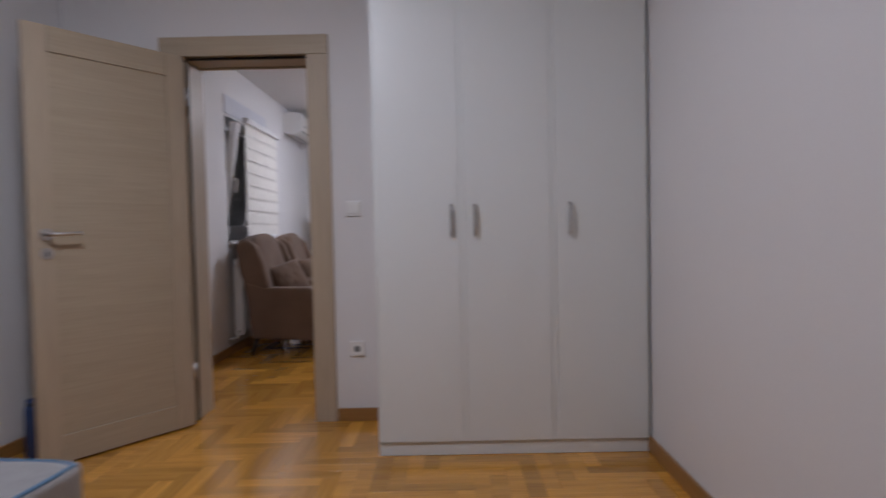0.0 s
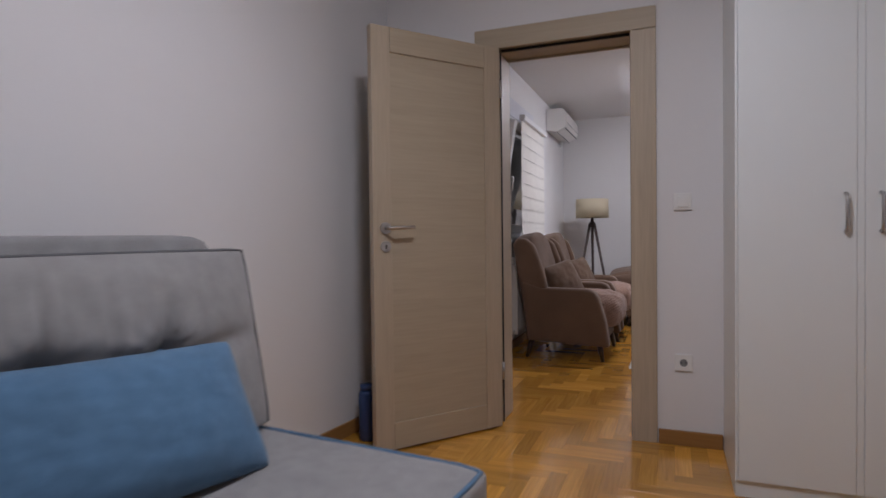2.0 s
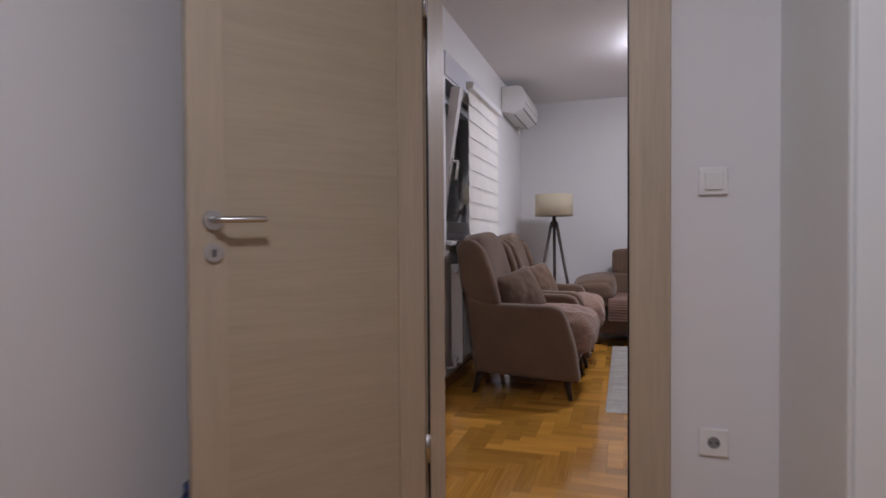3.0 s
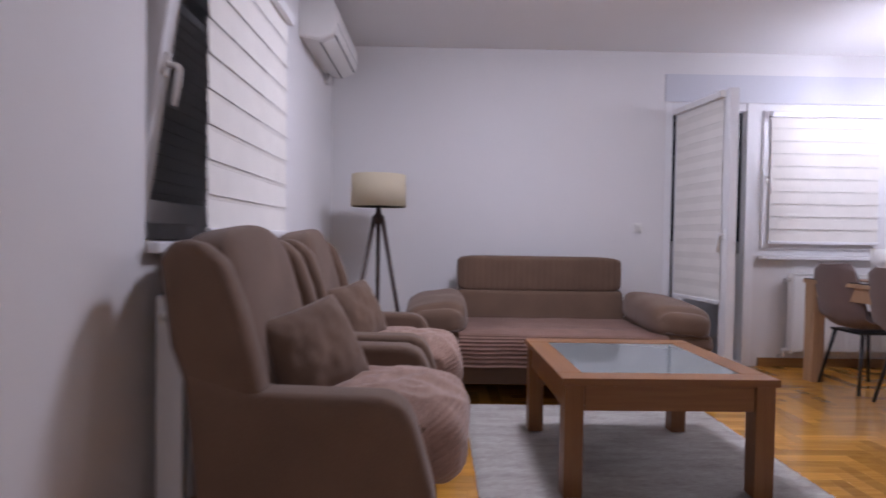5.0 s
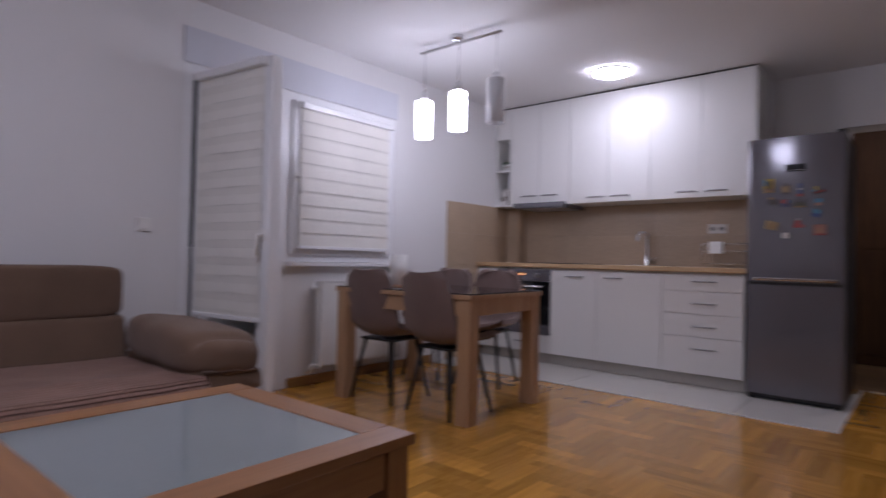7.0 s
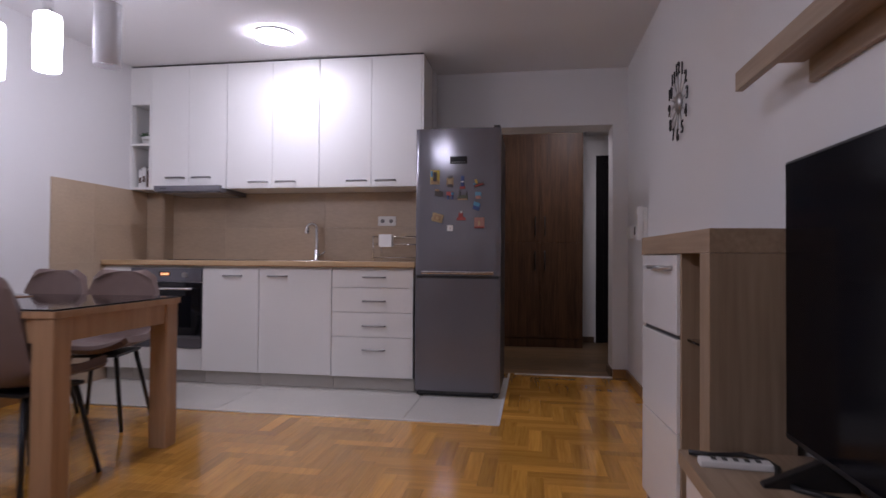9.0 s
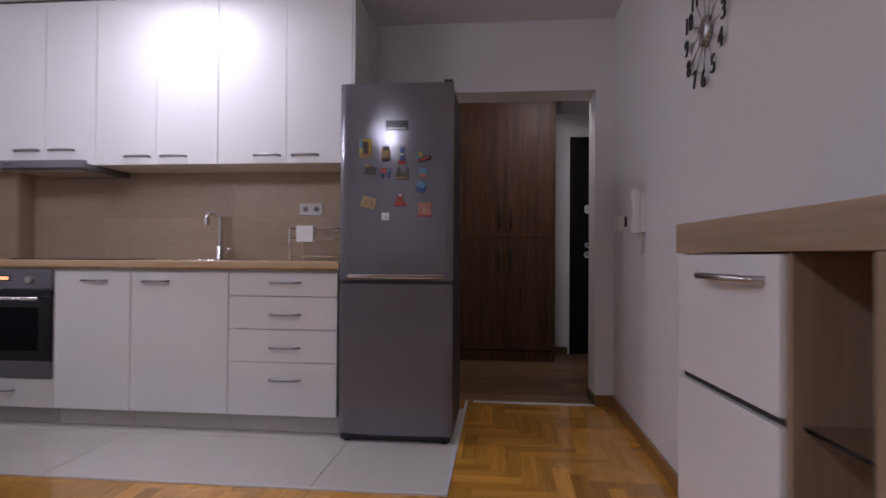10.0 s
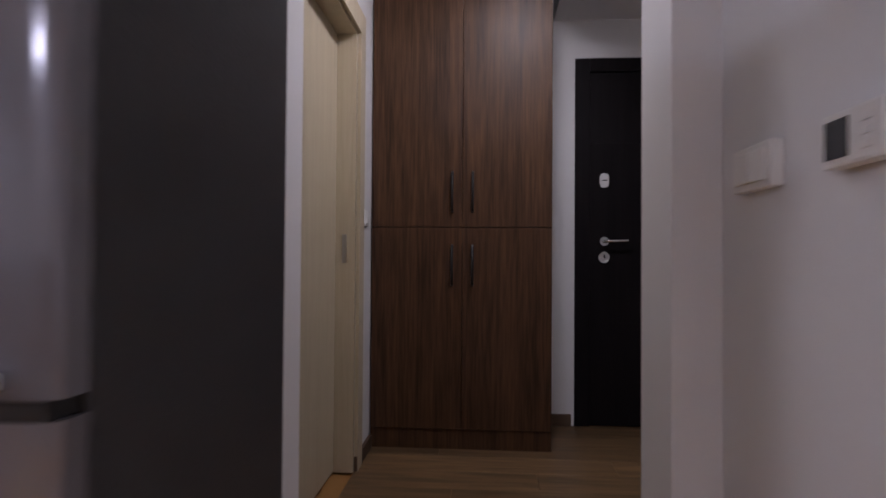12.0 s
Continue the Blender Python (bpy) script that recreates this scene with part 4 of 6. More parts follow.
panel_radiator("radiator", Matrix.Translation((LW, 5.74, 0.16)) @ pose(0, 0, 0, 0, 0, 90), 0.9, 0.66, "white panel radiator under the tilted window")
panel_radiator("radiator", pose(2.98, FAR, 0.12), 0.80, 0.64, "white panel radiator behind the dining table")

# sofa
sofa = thing("sofa", pose(0.915, 8.02, 0), "brown suede two-seat sofa with puffy arms", "sofa")
part("base", slab(-0.84, 0.84, -0.50, 0.50, 0.11, 0.25, 0.015), BROWN_FABRIC, sofa)
part("seat", soft(0.0, -0.06, 0.325, 1.30, 0.98, 0.18, 8, 16), BROWN_FABRIC, sofa)
bk = prism([(0.20, 0.36), (0.27, 0.62), (0.47, 0.64), (0.50, 0.36)], 0, -0.61, 0.62, 0.03)
part("back_cushion", bk, BROWN_FABRIC, sofa, "lower back cushion")
hd = soft(0.0, 0.372, 0.742, 1.23, 0.20, 0.262, 9, 96)
for v in hd.verts:
    v.co.y += 0.0035 * abs(math.sin(v.co.x * 72)) * (1 if v.co.y < 0.35 else 0)
part("head_cushion", hd, BROWN_FABRIC, sofa, "ribbed head cushion")
for s in (-1, 1):
    a = soft(0, 0, 0, 0.40, 0.84, 0.235, 3.4, 30)
    for v in a.verts:
        v.co.z += 0.012 * noise.noise(Vector((v.co.x * 5, v.co.y * 5, s))) + 0.05 * v.co.y - 0.030 * math.exp(-((v.co.y + 0.34) / 0.025) ** 2) * (v.co.z > 0)
    part("arm_cushion", turned(a, Matrix.Translation((s * 0.765, -0.12, 0.505)) @ pose(0, 0, 0, 0, s * 6, 0)), BROWN_FABRIC, sofa, "puffy padded arm")
    b2 = soft(0, 0, 0, 0.38, 0.82, 0.12, 5, 16, 0.02, 3 + s)
    part("arm_roll", turned(b2, Matrix.Translation((s * 0.775, -0.115, 0.385)) @ pose(0, 0, 0, 0, s * 5, 0)), BROWN_FABRIC, sofa, "lower arm roll")
    # Dark tube paints the shaded gap between upper pad and lower roll.
    part("arm_gap_shade", tube([(s * 0.63, -0.515, 0.440), (s * 0.765, -0.530, 0.434), (s * 0.895, -0.515, 0.420)], 0.008), BROWN_DARK, sofa, "dark tube painted as gap shade between arm pads")
    part("arm_panel", slab(min(s * 0.66, s * 0.86), max(s * 0.66, s * 0.86), -0.46, 0.46, 0.11, 0.34, 0.02), BROWN_FABRIC, sofa)
for x in (-0.78, 0.78):
    for y in (-0.44, 0.44):
        part("leg", tube([(x * 0.97, y * 0.97, 0.12), (x, y, 0.0)], 0.022, 0.016), BLACK, sofa, "black metal leg")
bm = bmesh.new()
rows = []
NR, NC = 190, 64
for i in range(NR + 1):
    s = i / NR * 1.03
    row = []
    for j in range(NC + 1):
        x = -0.63 + 1.26 * j / NC
        if s < 0.73:
            y, zz = 0.18 - s, 0.428
        else:
            a = (s - 0.73) / 0.30
            y, zz = -0.55 - 0.055 * math.sin(min(1, a * 1.6) * 1.57), 0.428 - 0.19 * a ** 1.35
        wob = 0.008 * noise.noise(Vector((x * 4, s * 5, 3)))
        rib = (0.0035 if s > 0.50 else 0.001) * math.sin(s * 2 * math.pi / 0.034 + 1.5 * noise.noise(Vector((x * 2, 0, s))))
        row.append(bm.verts.new((x, y - (rib if s > 0.73 else 0), zz + wob + (rib * 0.6 if s <= 0.73 else 0))))
    rows.append(row)
for i in range(NR):
    for j in range(NC):
        bm.faces.new((rows[i][j], rows[i + 1][j], rows[i + 1][j + 1], rows[i][j + 1])).smooth = True
bmesh.ops.solidify(bm, geom=list(bm.faces), thickness=0.010)
solid("sofa_cover", bm, SOFA_RIB, "brown ribbed plush cover on the sofa seat", "throw", m=pose(0.915, 8.02, 0))

# rug
bm = bmesh.new()
n, k = 60, 84
rows = [[bm.verts.new((0.32 + 1.41 * i / n + 0.006 * noise.noise(Vector((j * 0.5, i * 9, 0))) * (i in (0, n)), 5.42 + 2.05 * j / k,
                       0.012 + 0.006 * noise.noise(Vector((i * 0.9, j * 0.9, 1))) - (0.009 if i in (0, n) or j in (0, k) else 0))) for j in range(k + 1)] for i in range(n + 1)]
for i in range(n):
    for j in range(k):
        bm.faces.new((rows[i][j], rows[i + 1][j], rows[i + 1][j + 1], rows[i][j + 1])).smooth = True
bmesh.ops.solidify(bm, geom=list(bm.faces), thickness=0.004)
bmesh.ops.recalc_face_normals(bm, faces=bm.faces)
solid("rug", bm, RUG, "cream shaggy rug under the coffee table", "rug")

# coffee table
ct = thing("coffee_table", pose(1.04, 6.625, 0.016, 0, 0, 0.8), "cherry wood coffee table with frosted glass inset", "coffee table")
A, B = 0.42, 0.43
for x0, x1, y0, y1, mt in ((-A, A, -B, -B + 0.10, TABLE_WOOD), (-A, A, B - 0.10, B, TABLE_WOOD), (-A, -A + 0.10, -B + 0.101, B - 0.101, TABLE_WOOD_Y), (A - 0.10, A, -B + 0.101, B - 0.101, TABLE_WOOD_Y)):
    part("top_frame", slab(x0, x1, y0, y1, 0.435, 0.464, 0.003), mt, ct)
part("glass_inset", slab(-A + 0.099, A - 0.099, -B + 0.099, B - 0.099, 0.448, 0.461, 0), FROST, ct, "frosted blue-grey glass inset")
for sx in (-1, 1):
    for sy in (-1, 1):
        part("leg", slab(min(sx * A, sx * (A - 0.075)) + sx * -0.012, max(sx * A, sx * (A - 0.075)) + sx * -0.012, min(sy * B, sy * (B - 0.075)) + sy * -0.012, max(sy * B, sy * (B - 0.075)) + sy * -0.012, 0.0, 0.434, 0.003), TABLE_WOOD_Z, ct)
for s in (-1, 1):
    part("apron", slab(-A + 0.09, A - 0.09, min(s * (B - 0.02), s * (B - 0.042)), max(s * (B - 0.02), s * (B - 0.042)), 0.335, 0.434, 0.002), TABLE_WOOD, ct)
    part("apron", slab(min(s * (A - 0.02), s * (A - 0.042)), max(s * (A - 0.02), s * (A - 0.042)), -B + 0.09, B - 0.09, 0.335, 0.434, 0.002), TABLE_WOOD, ct)

# dining table, chairs and paper roll
dt = thing("dining_table", pose(3.290, 7.70, 0, 0, 0, 2.5), "oak dining table with dark glass top", "dining table")
A, B = 0.415, 0.56
part("tabletop", slab(-A, A, -B, B, 0.715, 0.742, 0.002), DINING_WOOD, dt)
part("glass_top", slab(-A + 0.004, A - 0.004, -B + 0.004, B - 0.004, 0.7425, 0.7495, 0.002), BLACK_GLASS, dt, "dark glass top")
for sx in (-1, 1):
    for sy in (-1, 1):
        part("leg", slab(min(sx * (A - 0.01), sx * (A - 0.10)), max(sx * (A - 0.01), sx * (A - 0.10)), min(sy * (B - 0.01), sy * (B - 0.10)), max(sy * (B - 0.01), sy * (B - 0.10)), 0, 0.714, 0.003), DINING_WOOD, dt)
for s in (-1, 1):
    part("apron", slab(-A + 0.101, A - 0.101, min(s * (B - 0.02), s * (B - 0.04)), max(s * (B - 0.02), s * (B - 0.04)), 0.62, 0.714, 0.002), DINING_WOOD, dt)
    part("apron", slab(min(s * (A - 0.02), s * (A - 0.04)), max(s * (A - 0.02), s * (A - 0.04)), -B + 0.101, B - 0.101, 0.62, 0.714, 0.002), DINING_WOOD, dt)


def shell_chair(name, m, label, group):
    """An upholstered shell chair that faces +x, with splayed metal legs."""
    t = thing(name, m, label, "chair", group)
    bm = bmesh.new()
    side = [(0.22, 0.445), (0.20, 0.465), (0.08, 0.455), (-0.06, 0.45), (-0.15, 0.468), (-0.20, 0.53), (-0.225, 0.63), (-0.245, 0.74), (-0.26, 0.83), (-0.262, 0.862)]
    wide = [0.185, 0.202, 0.21, 0.212, 0.212, 0.21, 0.206, 0.196, 0.168, 0.115]
    rows = []
    k = 14
    for (x, zz), w in zip(side, wide):
        row = []
        for j in range(k + 1):
            v = -1 + 2 * j / k
            lift = 0.05 * v * v if zz < 0.5 else 0
            fwd = 0.045 * v * v if zz >= 0.5 else 0.02 * v * v * (x < 0)
            row.append(bm.verts.new((x + fwd, v * w, zz + lift - (0.02 * v * v if zz > 0.8 else 0))))
        rows.append(row)
    for a, b in zip(rows, rows[1:]):
        for j in range(k):
            bm.faces.new((a[j], a[j + 1], b[j + 1], b[j])).smooth = True
    bmesh.ops.subdivide_edges(bm, edges=list(bm.edges), cuts=1, use_grid_fill=True, smooth=0.6)
    for f in bm.faces:
        f.smooth = True
    bmesh.ops.solidify(bm, geom=list(bm.faces), thickness=0.035)
    bmesh.ops.recalc_face_normals(bm, faces=bm.faces)
    part("shell", bm, CHAIR_SHELL, t, "taupe upholstered shell")
    part("seat_frame", slab(-0.15, 0.15, -0.14, 0.14, 0.395, 0.41, 0.004), BLACK, t, "black under-seat frame")
    for sx in (-1, 1):
        for sy in (-1, 1):
            part("leg", tube([(sx * 0.12, sy * 0.12, 0.40), (sx * 0.19, sy * 0.185, 0.0)], 0.013, 0.010, 10), BLACK, t, "black metal leg")
    return t


chair = shell_chair("dining_chair", pose(3.12, 7.97, 0, 0, 0, 3), "taupe upholstered shell chair with black legs", "chairs round the table")
copy_thing(chair, pose(3.12, 7.45, 0, 0, 0, -3))
copy_thing(chair, pose(3.97, 7.79, 0, 0, 0, 194))
copy_thing(chair, pose(3.93, 8.27, 0, 0, 0, 182))
roll = thing("paper_towel_roll", pose(3.33, 8.12, 0.7495), "white paper towel roll standing on the dining table", "paper roll")
part("roll", lathe([(0.02, 0.004), (0.06, 0.004), (0.061, 0.22), (0.02, 0.22), (0.02, 0.004)], 28), PLASTIC, roll)
part("core", lathe([(0.0, 0.0), (0.05, 0.0), (0.05, 0.004), (0.018, 0.004), (0.018, 0.215), (0.0, 0.215)], 20), SONOMA, roll, "brown cardboard core")
mat_t = thing("place_mat", pose(3.28, 7.95, 0.7495), "brown placemat at the end of the table", "placemat")
part("mat", slab(-0.22, 0.22, -0.15, 0.15, 0.0, 0.004, 0.001), TABLE_WOOD, mat_t)

# vacuum cleaner leaning behind the doorway
vac = thing("vacuum_cleaner_hose", pose(-0.60, 4.55, 0), "black vacuum hose and grey tube leaning by the doorway", "vacuum cleaner")
part("hose", tube([(-0.02, -0.16, 1.02), (0.0, -0.06, 1.13), (0.02, 0.02, 1.148), (0.02, 0.07, 1.12), (0.02, 0.12, 1.07), (0.02, 0.16, 1.005), (0.02, 0.175, 0.95)], 0.017), BLACK, vac)
part("grip", tube([(0.02, 0.18, 0.965), (0.02, 0.125, 0.93), (0.02, 0.078, 0.862), (0.02, 0.046, 0.746)], 0.026, 0.017), BLACK, vac, "black plastic grip")
part("tube", tube([(0.02, 0.046, 0.75), (0.05, -0.10, 0.05)], 0.016), SATIN, vac, "grey metal suction tube")
part("floor_head", slab(-0.09, 0.17, -0.14, -0.04, 0.0, 0.06, 0.012), BLACK, vac)

# ---- kitchen ----
HANDLE = surface("grey satin handle metal", (0.30, 0.295, 0.29), 0.35, 0.9, var=0.04, bump=0.002)
def front(parent, y0, y1, z0, z1, x, hy=None, hz=None, name="door", material=None, hlen=0.145, thick=0.0062):
    d = part(name, slab(x, x + 0.018, y0 + 0.0015, y1 - 0.0015, z0, z1, 0.0015), material or KITCHEN_WHITE, parent)
    if hy is not None:
        h = hlen / 2
        part("handle", tube([(x, hy - h, hz), (x - 0.022, hy - h + 0.006, hz), (x - 0.028, hy - h * 0.5, hz), (x - 0.028, hy + h * 0.5, hz), (x - 0.022, hy + h - 0.006, hz), (x, hy + h, hz)], thick, sides=8), HANDLE, d, "satin metal bow handle")
    return d


def base_unit(name, y0, y1, label):
    t = thing(name, pose(0, 0, 0), label, "kitchen cabinet", "kitchen base units")
    part("body", slab(5.010, KX - 0.02, y0 + 0.001, y1 - 0.001, 0.10, 0.884, 0.001), WHITE_PANEL, t)
    part("plinth", slab(5.045, 5.058, y0 + 0.001, y1 - 0.001, 0.006, 0.099, 0.001), SATIN_PLINTH, t, "grey plinth")
    return t


SATIN_PLINTH = surface("pale grey plinth", (0.50, 0.47, 0.43), 0.4, var=0.03)
FX = 4.990
u = base_unit("corner_base_cabinet", 8.412, FAR - 0.012, "narrow white kitchen base cabinet in the corner")
front(u, 8.412, FAR - 0.014, 0.105, 0.862, FX, 8.53, 0.815)
u = base_unit("oven_cabinet", 7.818, 8.410, "white oven housing with one low drawer")
front(u, 7.818, 8.410, 0.105, 0.262, FX, 8.12, 0.195, "drawer")
u = base_unit("base_cabinet", 7.366, 7.816, "white kitchen base cabinet with one door")
front(u, 7.366, 7.816, 0.105, 0.862, FX, 7.575, 0.815)
u = base_unit("sink_cabinet", 6.806, 7.364, "white kitchen base cabinet under the sink")
front(u, 6.806, 7.364, 0.105, 0.862, FX, 7.22, 0.815)
u = base_unit("drawer_cabinet", 6.205, 6.804, "white kitchen base cabinet with four drawers")
for z0, z1, hz in ((0.742, 0.862, 0.815), (0.566, 0.738, 0.645), (0.390, 0.562, 0.468), (0.105, 0.386, 0.298)):
    front(u, 6.205, 6.804, z0, z1, FX, 6.49, hz, "drawer", hlen=0.165)

oven = thing("oven", pose(0, 0, 0), "built-in steel oven with black glass door", "oven")
part("control_panel", slab(4.982, 5.009, 7.822, 8.406, 0.762, 0.866, 0.002), STEEL, oven, "steel control panel")
part("display", slab(4.9805, 4.983, 8.075, 8.165, 0.805, 0.838, 0), BLACK_GLASS, oven, "dark oven display")
for i, y in enumerate((8.095, 8.112, 8.128, 8.145)):
    part("digit", slab(4.9795, 4.9808, y - 0.0055, y + 0.0055, 0.812, 0.830, 0), AMBER, oven, "lit amber digit")
for y in (7.95, 8.30):
    part("knob", turned(lathe([(0.0, 0.0), (0.021, 0.0), (0.019, 0.022), (0.0, 0.022)], 24), Matrix.Translation((4.982, y, 0.815)) @ pose(0, 0, 0, 0, -90)), SATIN, oven, "steel knob")
part("door", slab(4.978, 5.009, 7.822, 8.406, 0.345, 0.758, 0.003), BLACK_GLASS, oven, "black glass oven door")
part("window", slab(4.9765, 4.979, 7.90, 8.33, 0.42, 0.66, 0), SCREEN, oven, "dark oven window")
part("door_trim", slab(4.976, 4.9785, 7.822, 8.406, 0.345, 0.362, 0.0), STEEL, oven)
part("lower_trim", slab(4.984, 5.009, 7.822, 8.406, 0.266, 0.342, 0.002), STEEL, oven, "steel lower trim")
hb = part("handle", tube([(4.938, 7.87, 0.712), (4.938, 8.36, 0.712)], 0.009), CHROME, oven, "steel bar handle")
for y in (7.89, 8.34):
    part("handle_post", tube([(4.938, y, 0.712), (4.979, y, 0.712)], 0.007, sides=8), CHROME, hb)

top = thing("worktop", pose(0, 0, 0), "light oak kitchen worktop", "worktop")
part("top", slab(4.963, KX - 0.014, 6.190, FAR - 0.014, 0.886, 0.926, 0.004), WORKTOP, top)
# Thin brown strip paints a shadow line along the worktop's lower edge.
part("edge_shade_strip", slab(4.9625, 4.9632, 6.19, FAR - 0.014, 0.886, 0.892, 0), JOINT, top, "brown strip painted as a shadow line")
hob = thing("hob", pose(0, 0, 0), "black glass ceramic hob in the worktop", "hob")
part("glass", slab(5.05, 5.53, 7.56, 8.15, 0.9262, 0.932, 0.002), BLACK_GLASS, hob)
for x, y, r in ((5.17, 7.72, 0.09), (5.17, 7.98, 0.075), (5.41, 7.72, 0.075), (5.41, 7.98, 0.09)):
    part("ring", lathe([(r, 0.9322), (r - 0.003, 0.9326), (r - 0.006, 0.9322)], 32, at=(x, y, 0)), SATIN, hob, "printed grey ring")
sink = thing("sink", pose(0, 0, 0), "steel inset sink in the worktop", "sink")
part("rim", lathe([(0.245, 0.9262), (0.245, 0.931), (0.215, 0.932), (0.205, 0.927)], 40, at=(5.30, 7.03, 0)), CHROME, sink)
part("bowl", lathe([(0.206, 0.9275), (0.19, 0.9268), (0.0, 0.9264)], 40, at=(5.30, 7.03, 0)), STEEL, sink)
fc = thing("kitchen_faucet", pose(5.56, 7.145, 0.926), "chrome swan-neck kitchen faucet", "faucet")
part("base", lathe([(0.0, 0.0), (0.026, 0.0), (0.026, 0.012), (0.022, 0.02), (0.022, 0.085), (0.014, 0.1), (0.0, 0.1)], 24), CHROME, fc)
sp = pose(0, 0, 0, 0, 0, -62)
part("spout", turned(tube([(0, 0, 0.09), (0, 0, 0.265)] + [(-0.040 + 0.040 * math.cos(a), 0, 0.265 + 0.040 * math.sin(a)) for a in (0.5, 1.0, 1.57, 2.1, 2.7)] + [(-0.081, 0, 0.262)], 0.014), sp), CHROME, fc)
part("nozzle", turned(tube([(-0.080, 0, 0.27), (-0.084, 0, 0.225)], 0.021), sp), CHROME, fc)
part("lever", tube([(0, -0.02, 0.05), (0, -0.05, 0.055), (-0.02, -0.075, 0.075)], 0.008), CHROME, fc)
rack = thing("dish_rack", pose(0, 0, 0), "chrome wire dish rack with white cutlery cup", "dish rack")
for z in (0.955, 1.06, 1.12):
    part("wire_rail", tube([(5.34, 6.22, z), (5.34, 6.60, z), (5.58, 6.60, z), (5.58, 6.22, z), (5.34, 6.22, z)], 0.004, sides=8), CHROME, rack)
for x, y in ((5.34, 6.22), (5.34, 6.60), (5.58, 6.60), (5.58, 6.22)):
    part("post", tube([(x, y, 0.926), (x, y, 1.122)], 0.004, sides=8), CHROME, rack)
for i in range(9):
    y = 6.25 + i * 0.04
    part("wire", tube([(5.34, y, 0.955), (5.58, y, 0.955)], 0.0025, sides=6), CHROME, rack)
for a, b, c, d in ((5.290, 5.335, 6.440, 6.444), (5.290, 5.335, 6.536, 6.540), (5.286, 5.2895, 6.440, 6.540), (5.3355, 5.339, 6.440, 6.540)):
    part("cutlery_box_wall", slab(a, b, c, d, 1.040, 1.135, 0.001), PLASTIC, rack, "white plastic cutlery box")
part("cutlery_box_floor", slab(5.290, 5.335, 6.4445, 6.5355, 1.040, 1.044, 0), PLASTIC, rack)

# wall units
UX = 5.280
def wall_unit(name, y0, y1, label):
    t = thing(name, pose(0, 0, 0), label, "kitchen cabinet", "kitchen wall units")
    part("body", slab(5.300, KX - 0.014, y0 + 0.001, y1 - 0.001, 1.500, 2.506, 0.001), WHITE_PANEL, t)
    return t


for nm, y0, ym, y1, lab in (("hood_cabinet", 7.801, 8.133, 8.468, "white kitchen wall cabinet above the hood"), ("wall_cabinet", 7.026, 7.413, 7.799, "white two-door kitchen wall cabinet"), ("wall_cabinet", 6.212, 6.605, 7.024, "white two-door kitchen wall cabinet beside the refrigerator")):
    u = wall_unit(nm, y0, y1, lab)
    front(u, y0, ym, 1.500, 2.505, UX, ym - 0.115, 1.548 if nm == "wall_cabinet" else 1.592, hlen=0.155, thick=0.0075)
    front(u, ym, y1, 1.500, 2.505, UX, ym + 0.115, 1.548 if nm == "wall_cabinet" else 1.592, hlen=0.155, thick=0.0075)
part("side_panel", slab(UX, KX - 0.014, 6.195, 6.211, 1.498, 2.506, 0.001), WHITE_PANEL, u)
shelf_u = thing("open_shelf_unit", pose(0, 0, 0), "white open corner shelf between wall and cabinets", "shelf unit")
part("side", slab(UX, KX - 0.014, 8.470, 8.486, 1.497, 2.506, 0.001), WHITE_PANEL, shelf_u)
part("side", slab(UX, KX - 0.014, FAR - 0.014, FAR - 0.001, 1.52, 2.506, 0.001), WHITE_PANEL, shelf_u)
part("shelf", slab(UX, KX - 0.014, 8.487, FAR - 0.015, 1.500, 1.518, 0.001), WHITE_PANEL, shelf_u)
part("shelf", slab(UX, KX - 0.014, 8.487, FAR - 0.015, 1.862, 1.880, 0.001), WHITE_PANEL, shelf_u)
part("top_panel", slab(UX, UX + 0.018, 8.487, FAR - 0.015, 2.20, 2.506, 0.001), WHITE_PANEL, shelf_u)
part("shelf", slab(UX + 0.019, KX - 0.014, 8.487, FAR - 0.015, 2.20, 2.218, 0.001), WHITE_PANEL, shelf_u)
part("back", slab(KX - 0.030, KX - 0.020, 8.487, FAR - 0.015, 1.519, 2.199, 0), WHITE_PANEL, shelf_u)
# Black filler paints the shaded gap between wall cabinets and ceiling.
structure("cabinet_gap_shade", slab(UX + 0.004, KX - 0.02, 6.20, FAR - 0.002, 2.507, CEIL - 0.001, 0), BLACK, "black strip painted as shade above the wall cabinets", "trim")
pot = thing("potted_succulent", pose(5.37, 8.565, 1.880), "small green succulent in a grey and white pot", "plant")
part("pot", lathe([(0.0, 0), (0.035, 0.0), (0.043, 0.055), (0.043, 0.075), (0.037, 0.075), (0.034, 0.06), (0.0, 0.06)], 24), PLASTIC, pot)
part("band", lathe([(0.0365, 0.012), (0.0425, 0.05), (0.0395, 0.05), (0.036, 0.012)], 24), SATIN_PLINTH, pot, "grey pot band")
rng = random.Random(4)
for i in range(26):
    a, e = rng.uniform(0, 6.28), rng.uniform(0.2, 1.3)
    d = Vector((math.cos(a) * math.cos(e), math.sin(a) * math.cos(e), math.sin(e)))
    p = Vector((0, 0, 0.06)) + Vector((d.x, d.y, 0)) * 0.012
    part("leaf", tube([p, p + d * 0.035, p + d * 0.06], 0.009, 0.001, 6), LEAF, pot)
